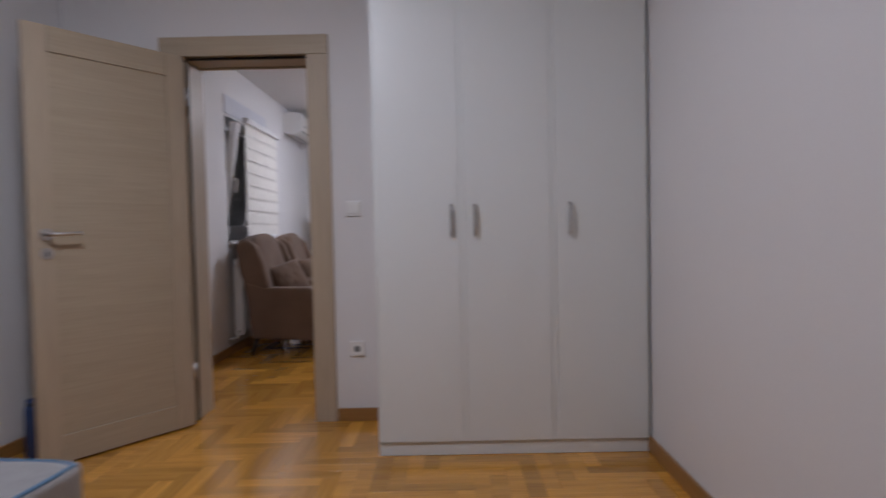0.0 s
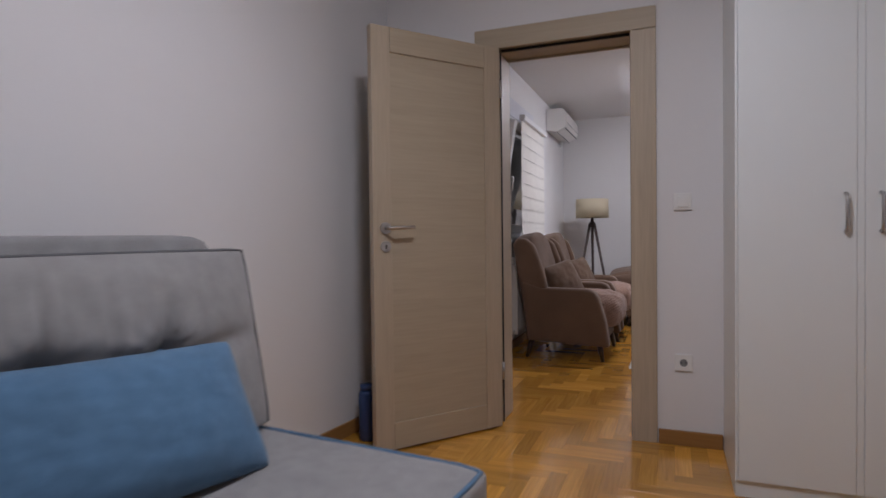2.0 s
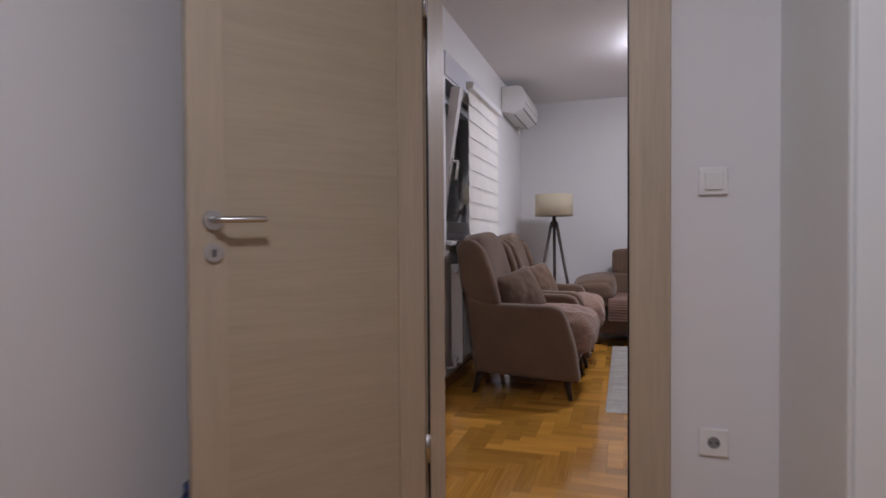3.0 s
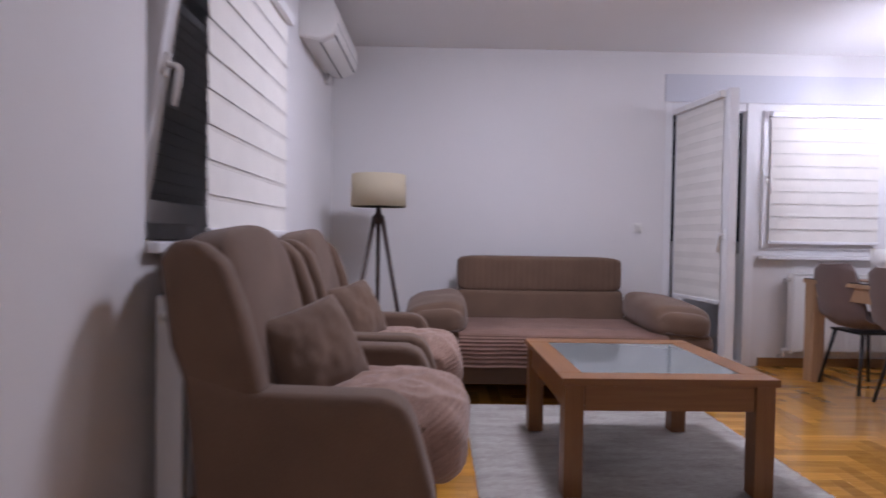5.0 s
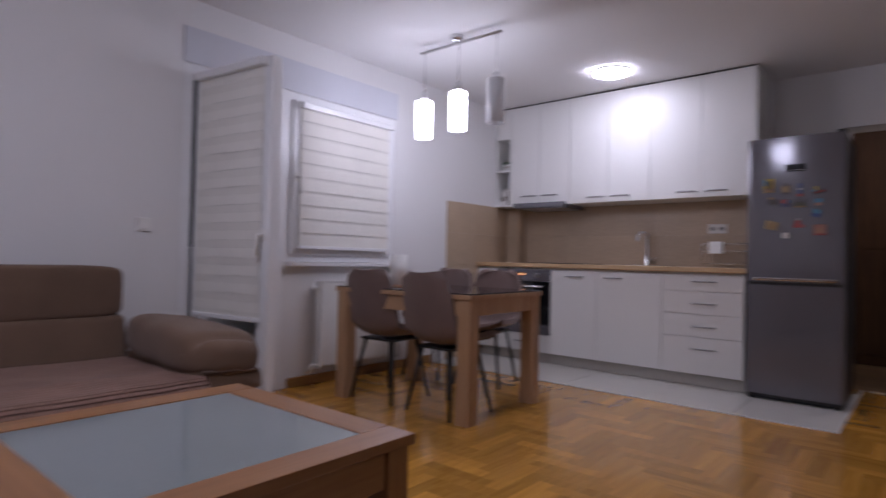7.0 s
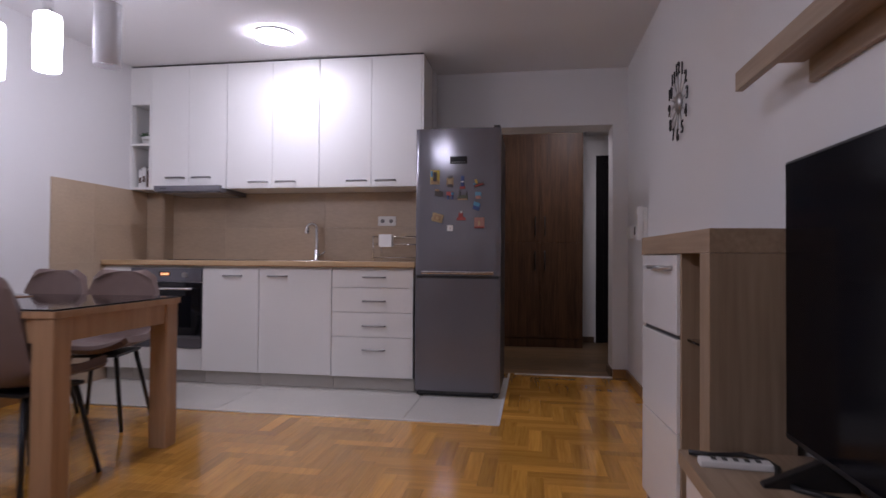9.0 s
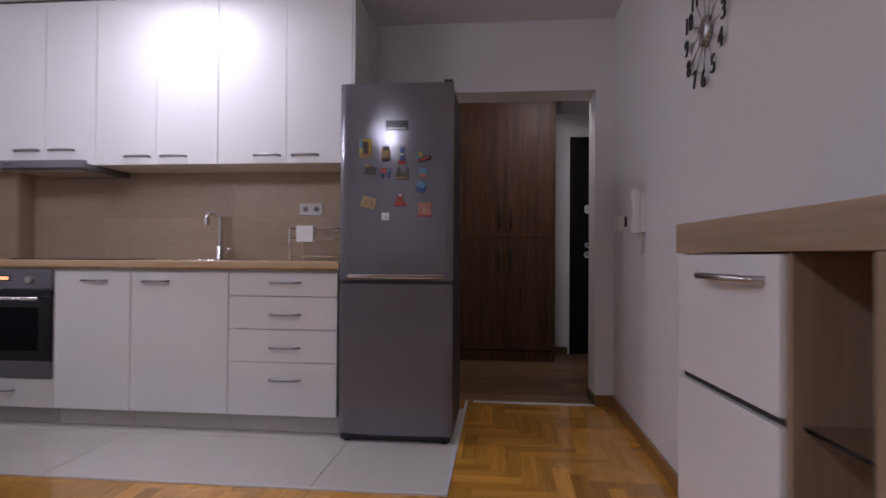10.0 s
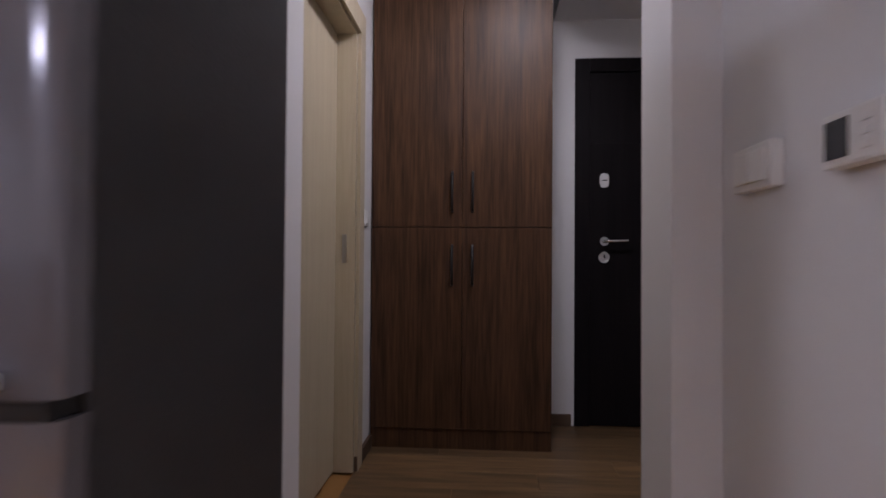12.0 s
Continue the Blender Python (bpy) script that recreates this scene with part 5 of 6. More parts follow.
for i, (y, h, c) in enumerate(((8.60, 0.15, PLASTIC), (8.565, 0.17, WHITE_PANEL), (8.525, 0.145, DARK_LEG))):
    bk = thing("spice_box", pose(5.38, y, 1.518), ("white", "pale", "dark")[i] + " tall packet standing on the open shelf", "packet", "packets on the shelf")
    part("carton", slab(-0.05, 0.05, -0.016, 0.016, 0, h, 0.003), c, bk)
    part("lid", slab(-0.04, 0.04, -0.012, 0.012, h, h + 0.012, 0.002), SATIN, bk)
    part("label_bar", slab(-0.0512, -0.0502, -0.011, 0.011, h * 0.3, h * 0.6, 0), BROWN_DARK, bk, "printed dark label")
hood = thing("cooker_hood", pose(0, 0, 0), "steel slide-out cooker hood under the cabinets", "cooker hood")
part("body", slab(5.20, KX - 0.03, 7.803, 8.345, 1.462, 1.499, 0.002), STEEL, hood)
part("front_bar", slab(5.165, 5.199, 7.790, 8.358, 1.468, 1.514, 0.003), STEEL, hood)
for i in range(3):
    part("button", slab(5.1635, 5.1652, 8.25 + i * 0.018, 8.262 + i * 0.018, 1.485, 1.497, 0), BLACK, hood)
part("filter", slab(5.24, 5.55, 7.84, 8.31, 1.4595, 1.4618, 0), SATIN, hood, "metal grease filter")

# refrigerator
fr = thing("refrigerator", pose(0, 0, 0), "steel two-door refrigerator with souvenir magnets", "refrigerator")
part("body", slab(4.975, 5.555, 5.592, 6.176, 0.025, 1.842, 0.004), surface("grey fridge side", (0.045, 0.045, 0.048), 0.45, 0.2, var=0.03), fr, "dark grey cabinet")
def bowed_door(z0, z1):
    """A door whose front bows out slightly across its width, with small rounded corners."""
    face = [(4.920 + 0.009 * u * u, 5.884 + 0.294 * u) for u in (i / 14 for i in range(-13, 14))]
    outline = [(4.972, 5.590), (4.937, 5.590)] + face + [(4.937, 6.178), (4.972, 6.178)]
    bm = bmesh.new()
    lo, hi = [bm.verts.new((x, y, z0)) for x, y in outline], [bm.verts.new((x, y, z1)) for x, y in outline]
    for i in range(len(outline)):
        j = (i + 1) % len(outline)
        bm.faces.new((lo[i], lo[j], hi[j], hi[i])).smooth = True
    bm.faces.new(lo[::-1])
    bm.faces.new(hi)
    bmesh.ops.recalc_face_normals(bm, faces=bm.faces)
    return bm


part("upper_door", bowed_door(0.836, 1.850), STEEL, fr, "steel upper door")
part("lower_door", bowed_door(0.045, 0.815), STEEL, fr, "steel lower door")
part("handle", slab(4.906, 4.9275, 5.635, 6.135, 0.846, 0.866, 0.004), CHROME, fr, "bright grip bar")
# Black strip stands for the shade between upper and lower door.
part("door_gap_shade", slab(4.928, 4.971, 5.60, 6.17, 0.816, 0.835, 0), BLACK, fr, "black strip painted as shade between doors")
part("kick_panel", slab(4.945, 4.974, 5.60, 6.168, 0.012, 0.043, 0), BLACK, fr, "dark kick strip")
part("hinge_cover", slab(4.935, 5.02, 5.596, 5.64, 1.8505, 1.868, 0.004), BLACK, fr, "black hinge cover")
ds = part("display", slab(4.9185, 4.9205, 5.822, 5.938, 1.605, 1.655, 0), BLACK_GLASS, fr, "black control display")
for i in range(6):
    part("symbol", slab(4.9178, 4.9184, 5.835 + i * 0.017, 5.843 + i * 0.017, 1.613, 1.617, 0), PLASTIC, ds, "small white symbol")
for y in (5.63, 6.14):
    for x in (4.96, 5.50):
        part("foot", tube([(x, y, 0.0), (x, y, 0.045)], 0.018), BLACK, fr)


def magnet(y, z, shapes, label, tilt=0):
    t = thing("fridge_magnet", Matrix.Translation((4.9195, y, z)) @ pose(0, 0, 0, tilt, 0, 0), label, "magnet", "magnets on the refrigerator")
    for i, (nm, y0, y1, z0, z1, col) in enumerate(shapes):
        part(nm, slab(-0.006 - 0.0015 * i, 0.0038, y0, y1, z0, z1, 0.003), col, t)


C = lambda n, c: surface(n, c, 0.4, var=0.25, scale=60, fine=300, bump=0.03)
YEL, TAN, DBR, NAVY, RED, TEAL, GRN, PNK, SAND = (C("magnet yellow", (0.5, 0.36, 0.05)), C("magnet tan", (0.32, 0.2, 0.1)), C("magnet dark", (0.05, 0.04, 0.035)), C("magnet navy", (0.03, 0.06, 0.2)), C("magnet red", (0.35, 0.05, 0.04)), C("magnet teal", (0.08, 0.25, 0.38)), C("magnet olive", (0.07, 0.075, 0.04)), C("magnet pink", (0.36, 0.17, 0.13)), C("magnet sand", (0.42, 0.31, 0.16)))
magnet(6.042, 1.513, [("plaque", -0.032, 0.032, -0.048, 0.048, YEL), ("base", -0.03, 0.03, -0.047, -0.02, TAN), ("figure", -0.013, 0.013, -0.03, 0.035, DBR), ("sky", 0.015, 0.03, 0.0, 0.045, TEAL)], "yellow plaque magnet with a dark silhouette")
magnet(5.937, 1.482, [("disc", -0.024, 0.024, -0.028, 0.028, TAN), ("top", -0.015, 0.015, 0.02, 0.04, DBR), ("foot", -0.018, 0.018, -0.038, -0.02, DBR), ("core", -0.014, 0.014, -0.016, 0.016, SAND)], "brown round medallion souvenir magnet")
magnet(5.852, 1.475, [("tower", -0.011, 0.011, -0.03, 0.045, NAVY), ("stripe", -0.0115, 0.0115, 0.0, 0.01, PLASTIC), ("foot", -0.018, 0.018, -0.045, -0.028, RED)], "blue striped tower souvenir magnet")
magnet(5.741, 1.468, [("hull", -0.036, 0.036, -0.022, 0.0, DBR), ("sail", 0.005, 0.02, 0.0, 0.03, YEL), ("band", -0.03, 0.028, -0.018, -0.008, RED), ("side", 0.018, 0.034, -0.005, 0.01, TEAL)], "multicoloured sailing boat souvenir magnet", -15)
magnet(6.015, 1.402, [("body", -0.028, 0.028, -0.022, 0.016, DBR), ("spout", 0.0, 0.03, 0.012, 0.026, TAN)], "brown clay pot souvenir magnet", 8)
magnet(5.938, 1.388, [("body", -0.024, 0.024, -0.004, 0.024, RED), ("leg", -0.022, -0.010, -0.028, 0.0, NAVY), ("leg", 0.008, 0.02, -0.028, 0.0, NAVY), ("patch", -0.026, -0.008, 0.0, 0.02, TEAL)], "red and blue elephant souvenir magnet")
magnet(5.850, 1.380, [("ground", -0.036, 0.036, -0.026, 0.008, GRN), ("tower", -0.032, -0.022, 0.0, 0.032, DBR), ("tower", 0.014, 0.028, 0.0, 0.034, DBR), ("band", -0.034, 0.034, -0.026, -0.016, TAN)], "olive green castle souvenir magnet")
magnet(5.743, 1.389, [("disc", -0.021, 0.021, -0.014, 0.02, TEAL), ("sand", -0.018, 0.018, -0.026, -0.006, PNK)], "blue and pink round magnet")
magnet(5.754, 1.312, [("sea", -0.025, 0.022, -0.026, 0.02, NAVY), ("land", -0.018, 0.026, -0.002, 0.026, TEAL)], "blue island view souvenir magnet", 20)
magnet(6.024, 1.232, [("frame", -0.038, 0.038, -0.028, 0.030, SAND), ("picture", -0.025, 0.025, -0.016, 0.018, TAN), ("centre", -0.01, 0.01, -0.012, 0.01, SAND)], "sand framed relief magnet", 15)
magnet(5.859, 1.243, [("ground", -0.032, 0.030, -0.028, -0.006, RED), ("figure", -0.012, 0.018, -0.01, 0.024, RED), ("star", -0.006, 0.006, 0.02, 0.036, PLASTIC)], "red and white holiday magnet")
magnet(5.735, 1.200, [("plaque", -0.036, 0.034, -0.034, 0.034, PNK), ("rim", -0.037, 0.035, -0.038, -0.028, RED), ("light", -0.006, 0.006, -0.02, 0.01, SAND)], "pink sunset plaque magnet")
magnet(5.936, 1.162, [("shell", -0.020, 0.020, -0.020, 0.020, PLASTIC), ("mark", -0.008, 0.004, -0.010, 0.004, SATIN_PLINTH)], "white round shell magnet")

# ---- television wall ----
def text_mesh(body, size, depth):
    cu = bpy.data.curves.new("numeral", "FONT")
    cu.body, cu.size, cu.extrude, cu.align_x, cu.align_y = body, size, depth, "CENTER", "CENTER"
    tmp = bpy.data.objects.new("numeral", cu)
    scene.collection.objects.link(tmp)
    me = bpy.data.meshes.new_from_object(tmp.evaluated_get(bpy.context.evaluated_depsgraph_get()))
    bpy.data.objects.remove(tmp)
    return me


clock = thing("wall_clock", Matrix.Translation((4.148, TVW, 1.772)) @ pose(0, 0, 0, 90, 0, 180), "dark metal spoke clock with large numerals", "clock")
part("hub", lathe([(0.0, 0.004), (0.055, 0.004), (0.052, 0.018), (0.03, 0.024), (0.0, 0.026)], 32), SATIN, clock, "mirror-grey hub")
for h in range(1, 13):
    a = radians(90 - 30 * h)
    c, s = math.cos(a), math.sin(a)
    me = text_mesh(str(h), 0.092, 0.003)
    me.materials.append(BLACK)
    ob = new("numeral", me)
    ob.parent = clock
    ob.matrix_basis = pose(c * 0.185, s * 0.172, 0.016)
    tagged(ob, "black numeral %d" % h)
    part("spoke", tube([(c * 0.05, s * 0.05, 0.010), (c * 0.158, s * 0.145, 0.014)], 0.003, sides=6), SATIN, clock)
part("hour_hand", turned(slab(-0.003, 0.003, -0.01, 0.06, 0.028, 0.030, 0), pose(0, 0, 0, 0, 0, 65)), CHROME, clock, "short bright hand")
part("minute_hand", turned(slab(-0.002, 0.002, -0.02, 0.10, 0.031, 0.033, 0), pose(0, 0, 0, 0, 0, 125)), CHROME, clock, "long bright hand")
part("mount", tube([(0, 0, 0), (0, 0, 0.006)], 0.012), BLACK, clock)
inter = thing("intercom", pose(5.065, TVW, 1.09), "white intercom handset with coiled cord", "intercom")
part("base", slab(-0.045, 0.055, 0.0, 0.030, 0.0, 0.215, 0.006), PLASTIC, inter)
part("cradle", slab(0.012, 0.050, 0.0302, 0.052, 0.006, 0.208, 0.006), PLASTIC, inter)
# Grey strip in place of the shaded gap beside the handset.
part("slot", slab(0.004, 0.0115, 0.0301, 0.034, 0.03, 0.18, 0), RECESS_SHADE, inter, "grey strip painted as shade beside the handset")
part("handset", prism([(0.031, -0.004), (0.068, -0.002), (0.074, 0.03), (0.064, 0.06), (0.064, 0.15), (0.074, 0.178), (0.068, 0.219), (0.031, 0.221)], 0, -0.050, 0.003, 0.004), PLASTIC, inter, "white handset")
part("coiled_cord", tube([(0.0 + 0.012 * math.cos(i * 0.9), 0.02 + 0.012 * math.sin(i * 0.9), -0.002 - i * 0.0016) for i in range(56)], 0.003, sides=6), PLASTIC, inter, "white coiled cord")
part("cord_loop", tube([(0.0, 0.02, -0.09), (-0.02, 0.02, -0.12), (-0.045, 0.02, -0.09), (-0.05, 0.02, -0.02), (-0.03, 0.02, 0.002)], 0.003, sides=6), PLASTIC, inter)
therm = thing("thermostat", pose(5.30, TVW, 1.162), "white thermostat with dark display", "thermostat")
part("case", slab(-0.072, 0.072, 0.0, 0.032, -0.043, 0.043, 0.006), PLASTIC, therm)
part("display", slab(0.004, 0.060, 0.0322, 0.034, -0.030, 0.030, 0), BLACK_GLASS, therm, "dark display")
for z in (-0.02, 0.0, 0.02):
    part("button", slab(-0.050, -0.028, 0.032, 0.035, z - 0.006, z + 0.006, 0.002), PLASTIC, therm)

# the highboard stands a little askew; local x along its front, y back to front (0)
side = thing("highboard", Matrix.Translation((2.70, 4.887, 0)) @ pose(0, 0, 0, 0, 0, 4.0), "light oak highboard with glossy white doors", "cabinet")
HD = -0.232
SY0 = TVW + 0.018
part("top", slab(0.0, 0.728, HD, 0.0, 0.972, 1.040, 0.002), SONOMA, side)
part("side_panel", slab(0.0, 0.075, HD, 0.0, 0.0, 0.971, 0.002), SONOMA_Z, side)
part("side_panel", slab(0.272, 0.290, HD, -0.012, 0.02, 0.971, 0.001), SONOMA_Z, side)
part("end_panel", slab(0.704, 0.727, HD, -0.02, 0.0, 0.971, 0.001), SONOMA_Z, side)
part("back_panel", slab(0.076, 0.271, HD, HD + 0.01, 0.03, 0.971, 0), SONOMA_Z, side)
part("glass_shelf", slab(0.076, 0.271, HD + 0.011, -0.03, 0.690, 0.697, 0), CLEAR, side, "clear glass shelf")
part("bottom_shelf", slab(0.076, 0.271, HD + 0.011, -0.012, 0.03, 0.050, 0.001), SONOMA, side)
part("body", slab(0.291, 0.703, HD, -0.022, 0.03, 0.970, 0.001), WHITE_PANEL, side)
for z0, z1 in ((0.705, 0.968), (0.385, 0.690), (0.05, 0.380)):
    d = part("door", slab(0.288, 0.716, -0.020, -0.001, z0, z1, 0.002), GLOSS_WHITE, side, "glossy white flap door")
    if z0 > 0.7:
        part("handle", tube([(0.335, -0.002, 0.925), (0.345, 0.024, 0.925), (0.545, 0.024, 0.925), (0.555, -0.002, 0.925)], 0.007, sides=8), SATIN, d, "satin bar handle")
# The shadow behind the flap joint is painted as a black strip.
part("gap_shadow", slab(0.291, 0.703, -0.0215, -0.012, 0.691, 0.704, 0), BLACK, side, "black strip painted as shade between doors")
bench = thing("tv_bench", pose(0, 0, 0), "low light oak television bench with glossy white drawers", "tv bench")
part("top", slab(1.02, 2.688, SY0, 4.972, 0.392, 0.431, 0.002), SONOMA, bench)
part("body", slab(1.04, 2.687, SY0, 4.930, 0.05, 0.391, 0.001), SONOMA, bench)
for x0, x1 in ((1.05, 1.592), (1.597, 2.139), (2.144, 2.686)):
    part("drawer", slab(x0, x1, 4.931, 4.951, 0.06, 0.386, 0.002), GLOSS_WHITE, bench, "glossy white drawer front")
part("plinth", slab(1.08, 2.68, SY0 + 0.05, 4.90, 0.0, 0.05, 0), BLACK, bench)
tv = thing("television", pose(1.945, 4.705, 0.431), "black flat television on the low bench", "television")
part("casing", slab(-0.685, 0.685, -0.028, 0.016, 0.062, 0.776, 0.006), BLACK, tv)
part("screen", slab(-0.676, 0.676, 0.0162, 0.0178, 0.078, 0.768, 0), SCREEN, tv, "dark switched-off screen")
for s in (-1, 1):
    part("foot", prism([(-0.06, 0.0), (0.14, 0.0), (0.14, 0.008), (0.02, 0.064), (-0.02, 0.064), (-0.06, 0.008)], 0, s * 0.5 - 0.012, s * 0.5 + 0.012), BLACK, tv)
remote = thing("remote_control", pose(2.565, 4.865, 0.431, 0, 0, -3), "white remote control on the television bench", "remote")
part("case", slab(-0.021, 0.021, -0.085, 0.085, 0.0, 0.018, 0.005), PLASTIC, remote)
for i in range(5):
    part("button", slab(-0.010, 0.010, -0.06 + i * 0.026, -0.048 + i * 0.026, 0.018, 0.0195, 0), BLACK, remote)
cable = solid("power_cable", tube([(2.645, 4.955, 0.438), (2.635, 4.90, 0.437), (2.64, 4.82, 0.440), (2.61, 4.775, 0.437), (2.55, 4.77, 0.439), (2.48, 4.80, 0.437), (2.42, 4.78, 0.437), (2.36, 4.69, 0.437)], 0.007, sides=8), BLACK, "black cable lying on the television bench", "cable")
ws = thing("wall_shelf", pose(0, 0, 0), "light oak wall shelf above the television", "shelf")
part("front_board", slab(1.25, 2.950, 4.716, 4.738, 1.485, 1.545, 0.002), SONOMA, ws)
part("plank", slab(1.25, 2.72, TVW + 0.018, 4.715, 1.497, 1.540, 0.002), SONOMA, ws)
part("wall_rail", slab(1.25, 2.70, TVW + 0.001, TVW + 0.017, 1.435, 1.540, 0.002), SONOMA, ws)
deco = thing("tabletop_frame", pose(2.20, 4.675, 1.540, 0, 0, 4), "grey metal ornament lying on the wall shelf", "ornament")
part("ring", turned(lathe([(0.05, 0.0), (0.055, 0.012), (0.05, 0.024), (0.044, 0.012), (0.05, 0.0)], 28), Matrix.Translation((0, 0, 0.056)) @ pose(0, 0, 0, 90)), SATIN, deco)
part("foot", slab(-0.05, 0.05, -0.02, 0.02, 0.0, 0.006, 0.002), SATIN, deco)

# ---- hall ----
cup = thing("hall_cupboard", pose(0, 0, 0), "dark walnut four-door hall cupboard", "cupboard")
part("body", slab(7.365, HALL_X - 0.002, 4.845, HALL_L - 0.004, 0.0, 2.46, 0.002), WALNUT, cup)
CM = 5.301
for y0, y1, hy in ((4.846, CM, CM - 0.052), (CM, HALL_L - 0.005, CM + 0.052)):
    for z0, z1, h0 in ((0.105, 1.131, 0.84), (1.135, 2.458, 1.215)):
        d = part("door", slab(7.345, 7.3635, y0 + 0.0015, y1 - 0.0015, z0, z1, 0.0015), WALNUT, cup)
        part("handle", tube([(7.345, hy, h0), (7.322, hy, h0 + 0.004), (7.322, hy, h0 + 0.196), (7.345, hy, h0 + 0.2)], 0.007, sides=8), BLACK, d, "black bar handle")
part("plinth", slab(7.352, 7.3645, 4.848, HALL_L - 0.006, 0.002, 0.102, 0.001), WALNUT, cup)
ed = thing("door_entrance", pose(0, 0, 0), "closed black-brown entrance door with silver fittings", "door")
ed["kind"] = "structure"
part("frame_post", slab(HALL_X - 0.012, HALL_X + 0.06, 4.575, 4.662, 0.0, 2.155, 0.003), BLACK_DOOR, ed)
part("frame_post", slab(HALL_X - 0.012, HALL_X + 0.06, 3.76, 3.84, 0.0, 2.155, 0.003), BLACK_DOOR, ed)
part("frame_head", slab(HALL_X - 0.012, HALL_X + 0.06, 3.841, 4.574, 2.075, 2.155, 0.003), BLACK_DOOR, ed)
part("leaf", slab(HALL_X + 0.004, HALL_X + 0.055, 3.842, 4.573, 0.005, 2.073, 0.002), BLACK_DOOR, ed)
for z in (0.6, 1.22, 1.66):
    part("groove", slab(HALL_X + 0.0025, HALL_X + 0.0042, 3.86, 4.56, z - 0.004, z + 0.004, 0), BLACK_DOOR, ed, "shallow dark groove")
mx = Matrix.Translation((HALL_X + 0.004, 4.49, 1.08)) @ Matrix(((0, -1, 0, 0), (-1, 0, 0, 0), (0, 0, 1, 0), (0, 0, 0, 1)))
lever(ed, mx, CHROME)
part("upper_lock", turned(soft(0, 0, 0, 0.012, 0.055, 0.085, 3, 6), Matrix.Translation((HALL_X + 0.001, 4.49, 1.437))), PLASTIC, ed, "white oval lock plate")
part("lock_slot", slab(HALL_X - 0.0075, HALL_X - 0.0055, 4.476, 4.504, 1.434, 1.440, 0), BLACK, ed, "dark lock slot")
part("lower_lock", turned(lathe([(0.0, 0.0), (0.032, 0.0), (0.03, 0.008), (0.0, 0.009)], 24), Matrix.Translation((HALL_X + 0.004, 4.49, 0.985)) @ pose(0, 0, 0, 0, -90)), PLASTIC, ed, "white round lock plate")
bd = thing("door_bathroom", pose(0, 0, 0), "cream laminate door in its frame, closed", "door")
bd["kind"] = "structure"
CREAM = wood("cream oak laminate", (0.47, 0.40, 0.27), (0.56, 0.48, 0.34), 2, 0.45, 9)
for x0, x1 in ((6.125, 6.21), (7.005, 7.10)):
    part("casing", slab(x0, x1, HALL_L - 0.018, HALL_L - 0.0005, 0.0, 2.01, 0.003), CREAM, bd)
part("casing", slab(6.125, 7.10, HALL_L - 0.018, HALL_L - 0.0005, 2.012, 2.115, 0.003), CREAM, bd)
part("jamb", slab(6.201, 6.225, HALL_L + 0.001, HALL_L + 0.198, 0.0, 2.028, 0.002), CREAM, bd)
part("jamb", slab(6.990, 7.014, HALL_L + 0.001, HALL_L + 0.198, 0.0, 2.028, 0.002), CREAM, bd)
part("head", slab(6.226, 6.989, HALL_L + 0.001, HALL_L + 0.198, 2.0, 2.028, 0.002), CREAM, bd)
part("leaf", slab(6.228, 6.987, HALL_L + 0.09, HALL_L + 0.13, 0.006, 1.998, 0.002), CREAM, bd)
part("lock_plate", slab(6.9872, 6.9898, HALL_L + 0.04, HALL_L + 0.06, 0.95, 1.08, 0), SATIN, bd, "satin strike plate")

# ---- tiled kitchen floor and walls ----
kf = structure("floor_kitchen", slab(4.33, KX + 0.19, 5.566, FAR, -0.0085, -0.0015, 0), PALE_GROUT, "grouted bed of the kitchen floor tiles", "floor")
TX, TY = 0.60, 1.20
x0s = [(4.335, 4.93), (4.933, 5.53), (5.533, 5.64)]
rows_y = [(5.5735, 6.125), (6.128, 7.325), (7.328, 8.525), (8.528, FAR - 0.001)]
for x0, x1 in x0s:
    for y0, y1 in rows_y:
        part("tile", slab(x0, x1, y0, y1, -0.006, 0.004, 0.0012), TILE, kf)
structure("trim_tile_edge", slab(4.318, 4.3345, 5.556, FAR - 0.001, -0.01, 0.007, 0.002), ALU, "metal edge strip between tiles and parquet", "trim")
structure("trim_tile_edge_end", slab(4.335, HX0 - 0.001, 5.556, 5.5725, -0.01, 0.007, 0.002), ALU, "metal edge strip beside the refrigerator", "trim")
structure("trim_hall_threshold", slab(HX0 - 0.022, HX0 + 0.012, 4.736, 5.52, -0.01, 0.006, 0.002), ALU, "bright metal threshold strip", "trim")
ks = structure("wall_tiling_back", slab(KX - 0.004, KX - 0.0005, 6.20, 8.50, 0.90, 1.50, 0), GROUT, "grout bed of the kitchen wall tiles", "wall tiles")
for y0, y1 in ((6.20, 7.0996), (7.1004, 8.0), (8.0008, 8.498)):
    for z0, z1 in ((0.905, 1.2042), (1.2050, 1.499)):
        part("tile", slab(KX - 0.012, KX - 0.0035, y0, y1, z0, z1, 0.001), WALL_TILE, ks)
pil = structure("wall_tiling_pillar", slab(5.50, KX - 0.0005, 8.502, FAR - 0.001, 0.0, 1.499, 0), GROUT, "tiled pillar in the kitchen corner", "wall tiles")
for z0, z1 in ((0.927, 1.2042), (1.2050, 1.498)):
    part("tile", slab(5.492, 5.4995, 8.502, FAR - 0.013, z0, z1, 0.001), WALL_TILE, pil)
    part("tile", slab(5.50, KX - 0.013, 8.494, 8.5015, z0, z1, 0.001), WALL_TILE, pil)
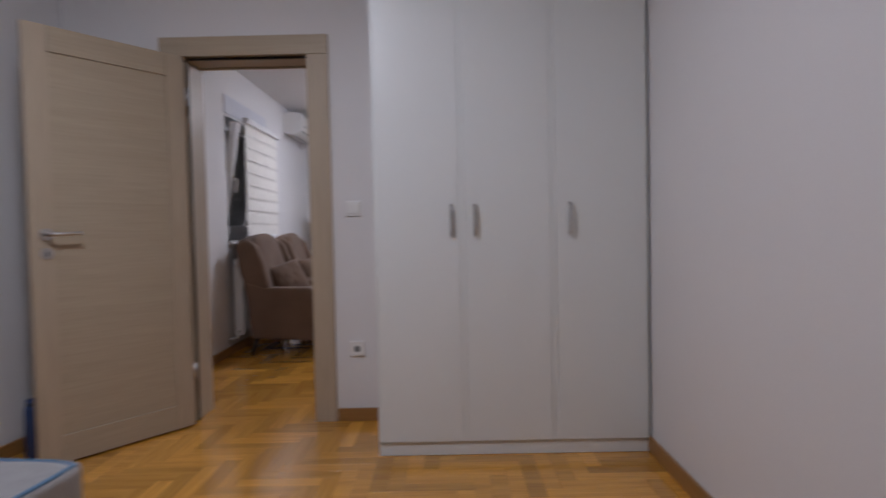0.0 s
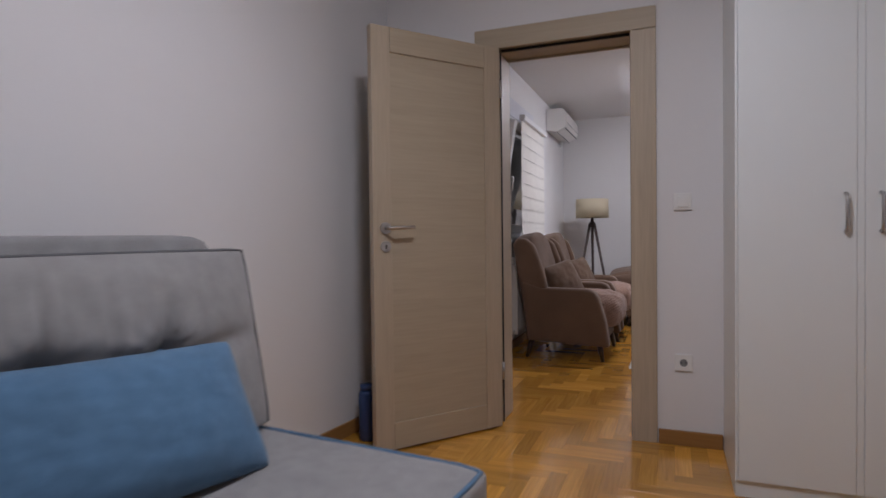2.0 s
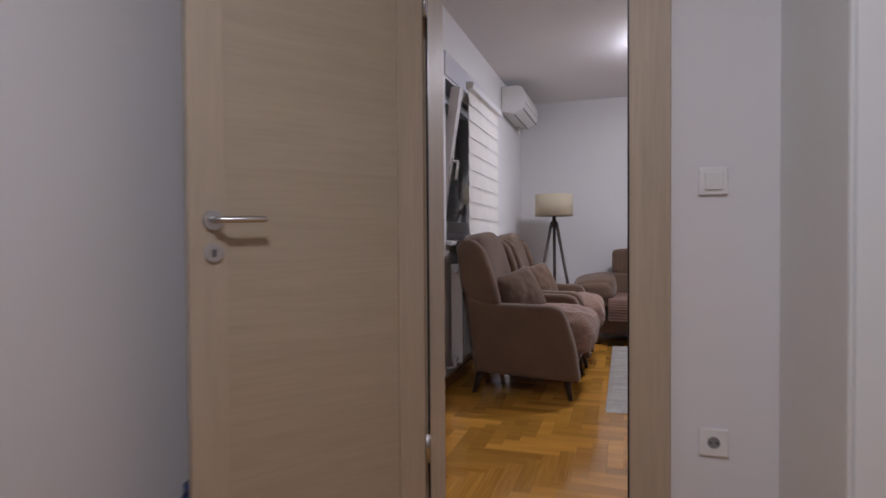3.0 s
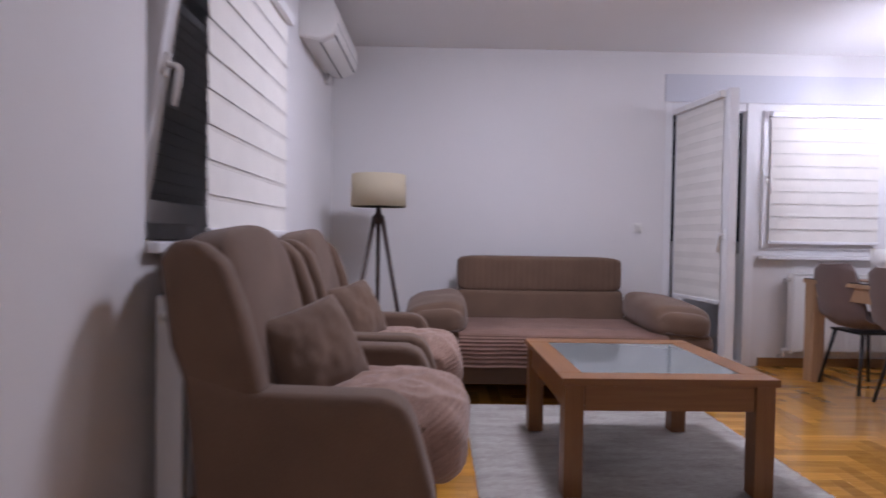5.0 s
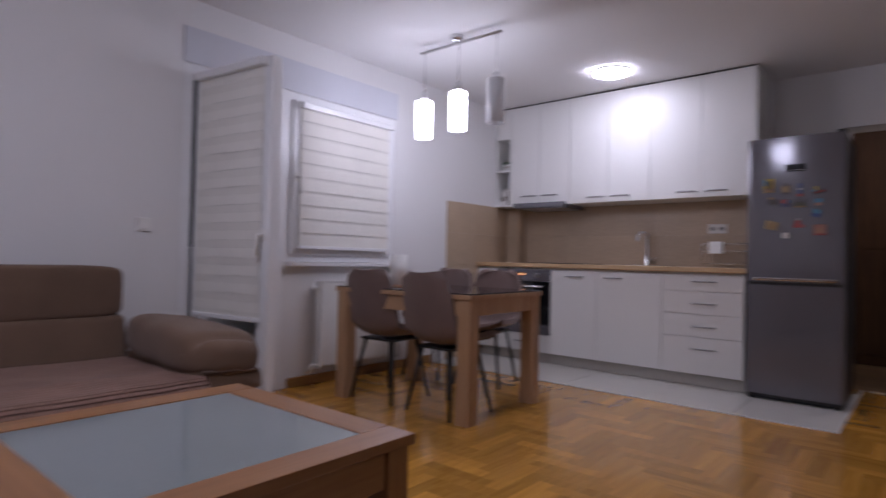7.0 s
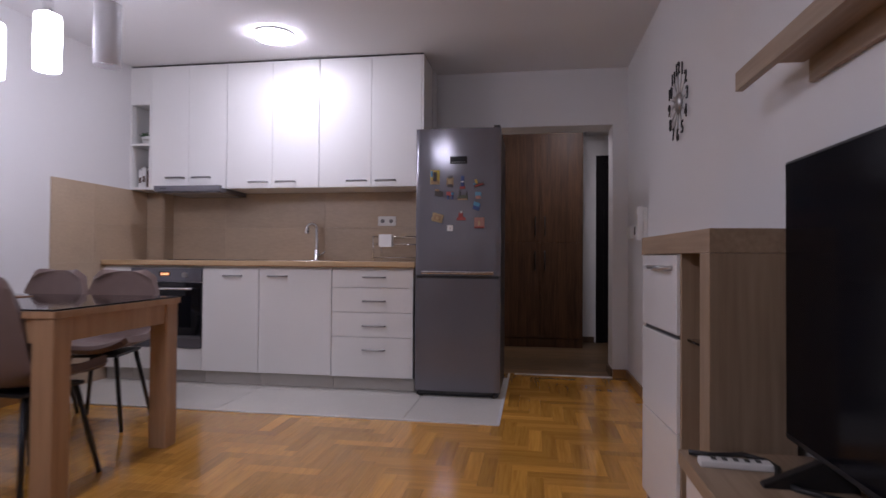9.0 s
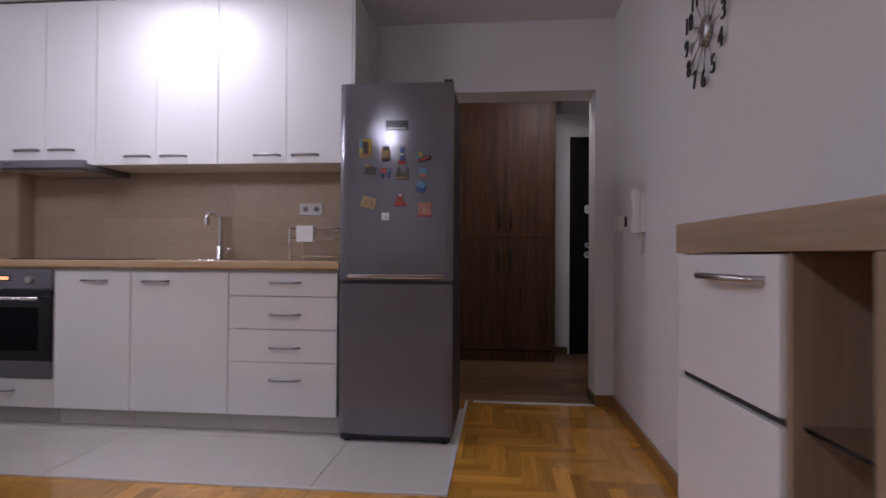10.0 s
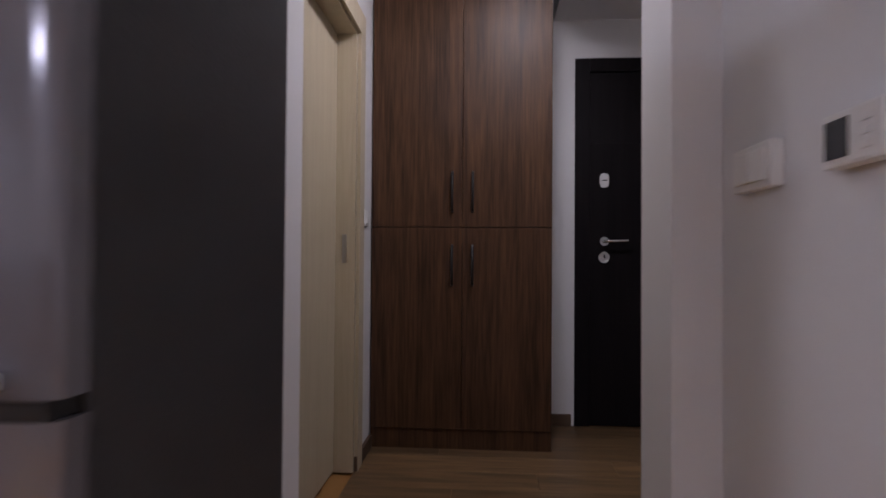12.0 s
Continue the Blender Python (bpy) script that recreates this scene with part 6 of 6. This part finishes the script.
kl = structure("wall_tiling_side", slab(4.50, 5.491, FAR - 0.004, FAR - 0.0005, 0.0, 1.50, 0), GROUT, "grout bed of the side wall tiles", "wall tiles")
for x0, x1 in ((4.50, 4.898), (4.902, 5.491)):
    for k in range(5):
        z0, z1 = k * 0.3 + (0.005 if k == 0 else 0.0004), (k + 1) * 0.3 - 0.0004
        part("tile", slab(x0, x1, FAR - 0.012, FAR - 0.0035, z0, z1, 0.001), WALL_TILE, kl)

# hall floor planks
hf = structure("floor_hall", slab(HX0, HALL_X, 3.2, HALL_L, -0.011, -0.004, 0), JOINT, "dark bed under the hall planks", "floor")
meshes = {}
def shared_box(name, sx, sy, h, material):
    key = (name, sx, sy, material.name)
    if key not in meshes:
        bm = bmesh.new()
        e = 0.0005
        lo = [bm.verts.new(p) for p in ((0, 0, -h), (sx, 0, -h), (sx, sy, -h), (0, sy, -h))]
        mid = [bm.verts.new(p) for p in ((0, 0, -e), (sx, 0, -e), (sx, sy, -e), (0, sy, -e))]
        up = [bm.verts.new(p) for p in ((e, e, 0), (sx - e, e, 0), (sx - e, sy - e, 0), (e, sy - e, 0))]
        bm.faces.new(up)
        for i in range(4):
            j = (i + 1) % 4
            bm.faces.new((lo[i], lo[j], mid[j], mid[i]))
            bm.faces.new((mid[i], mid[j], up[j], up[i]))
        meshes[key] = mesh_of(name, bm, material)
    return meshes[key]


pw, pl = 0.20, 1.2
i = 0
x = HX0 + 0.013
HALL_PLANK_Y = wood("brown hall plank along", (0.045, 0.025, 0.011), (0.27, 0.160, 0.072), 1, 0.42, 7, spread=0.26, rings=0.55)
while x < HALL_X - 0.01:
    y = 3.2 - (i * 0.37) % pl
    while y < HALL_L:
        y0, y1 = max(3.2, y), min(HALL_L, y + pl)
        if y1 - y0 > 0.05:
            w = min(pw, HALL_X - x)
            ob = new("plank", shared_box("plank", round(w - 0.002, 4), round(y1 - y0 - 0.002, 4), 0.012, HALL_PLANK_Y))
            ob.parent = hf
            ob.location = (x, y0, 0.003)
        y += pl
    x += pw
    i += 1

# parquet in herringbone
pf = structure("floor", slab(-1.60, 5.83, -1.2, 8.65, -0.0118, -0.0085, 0), JOINT, "dark bed under the oak herringbone parquet", "floor")
PW, PL = 0.070, 0.35
G = 0.0002
def in_rooms(cx, cy):
    if BW - 0.1 + 0.105 * (cy - DW0) < cx < BR + 0.1 and BY - 0.1 < cy < DW0 + 0.05:
        return True
    if -0.4 < cx < 0.6 and DW0 < cy < DW1:
        return True
    if LW - 0.1 < cx < 4.56 and DW1 - 0.05 < cy < FAR + 0.1:
        return not (cx > JOG + 0.1 and cy < TVW - 0.1)
    return 4.35 < cx < HX0 + 0.1 and TVW - 0.1 < cy < 5.75
pieces = []
for b in range(-40, 41):
    for k in range(-110, 190):
        ox, oy = k * PW + b * PL, k * PW - b * PL
        for vert in (0, 1):
            cx = ox + (PW / 2 if vert else PL / 2)
            cy = oy + (PW + PL / 2 if vert else PW / 2)
            if -1.7 < cx < 6.0 and -1.4 < cy < 8.8 and in_rooms(cx, cy):
                pieces.append((ox, oy + (PW if vert else 0), vert, cx, cy))
near = [p for p in pieces if (1.9 < p[3] < 5.8 and 4.95 < p[4] < 6.0)]
near += [p for p in pieces if -0.3 < p[3] < 0.7 and 2.5 < p[4] < 4.6]
near = set(near[:300])
rest = []
for p in pieces:
    ox, oy, vert, cx, cy = p
    if p in near:
        ob = new("parquet_block", shared_box("parquet_block", PL - G, PW - G, 0.01, PARQUET))
        ob.parent = pf
        ob.matrix_basis = pose(ox + PW - G, oy, 0, 0, 0, 90) if vert else pose(ox, oy, 0)
    else:
        rest.append(p)
verts, faces = [], []
for ox, oy, vert, cx, cy in rest:
    sx, sy = (PW - G, PL - G) if vert else (PL - G, PW - G)
    e, n0 = 0.0005, len(verts)
    verts += [(ox, oy, -0.01), (ox + sx, oy, -0.01), (ox + sx, oy + sy, -0.01), (ox, oy + sy, -0.01),
              (ox, oy, -e), (ox + sx, oy, -e), (ox + sx, oy + sy, -e), (ox, oy + sy, -e),
              (ox + e, oy + e, 0), (ox + sx - e, oy + e, 0), (ox + sx - e, oy + sy - e, 0), (ox + e, oy + sy - e, 0)]
    faces.append((n0 + 8, n0 + 9, n0 + 10, n0 + 11))
    for i in range(4):
        j = (i + 1) % 4
        faces += [(n0 + i, n0 + j, n0 + 4 + j, n0 + 4 + i), (n0 + 4 + i, n0 + 4 + j, n0 + 8 + j, n0 + 8 + i)]
me = bpy.data.meshes.new("parquet_blocks")
me.from_pydata(verts, [], faces)
me.materials.append(PARQUET_REST)
ob = new("parquet_blocks", me)
ob.parent = pf
tagged(ob, kind="stuff")
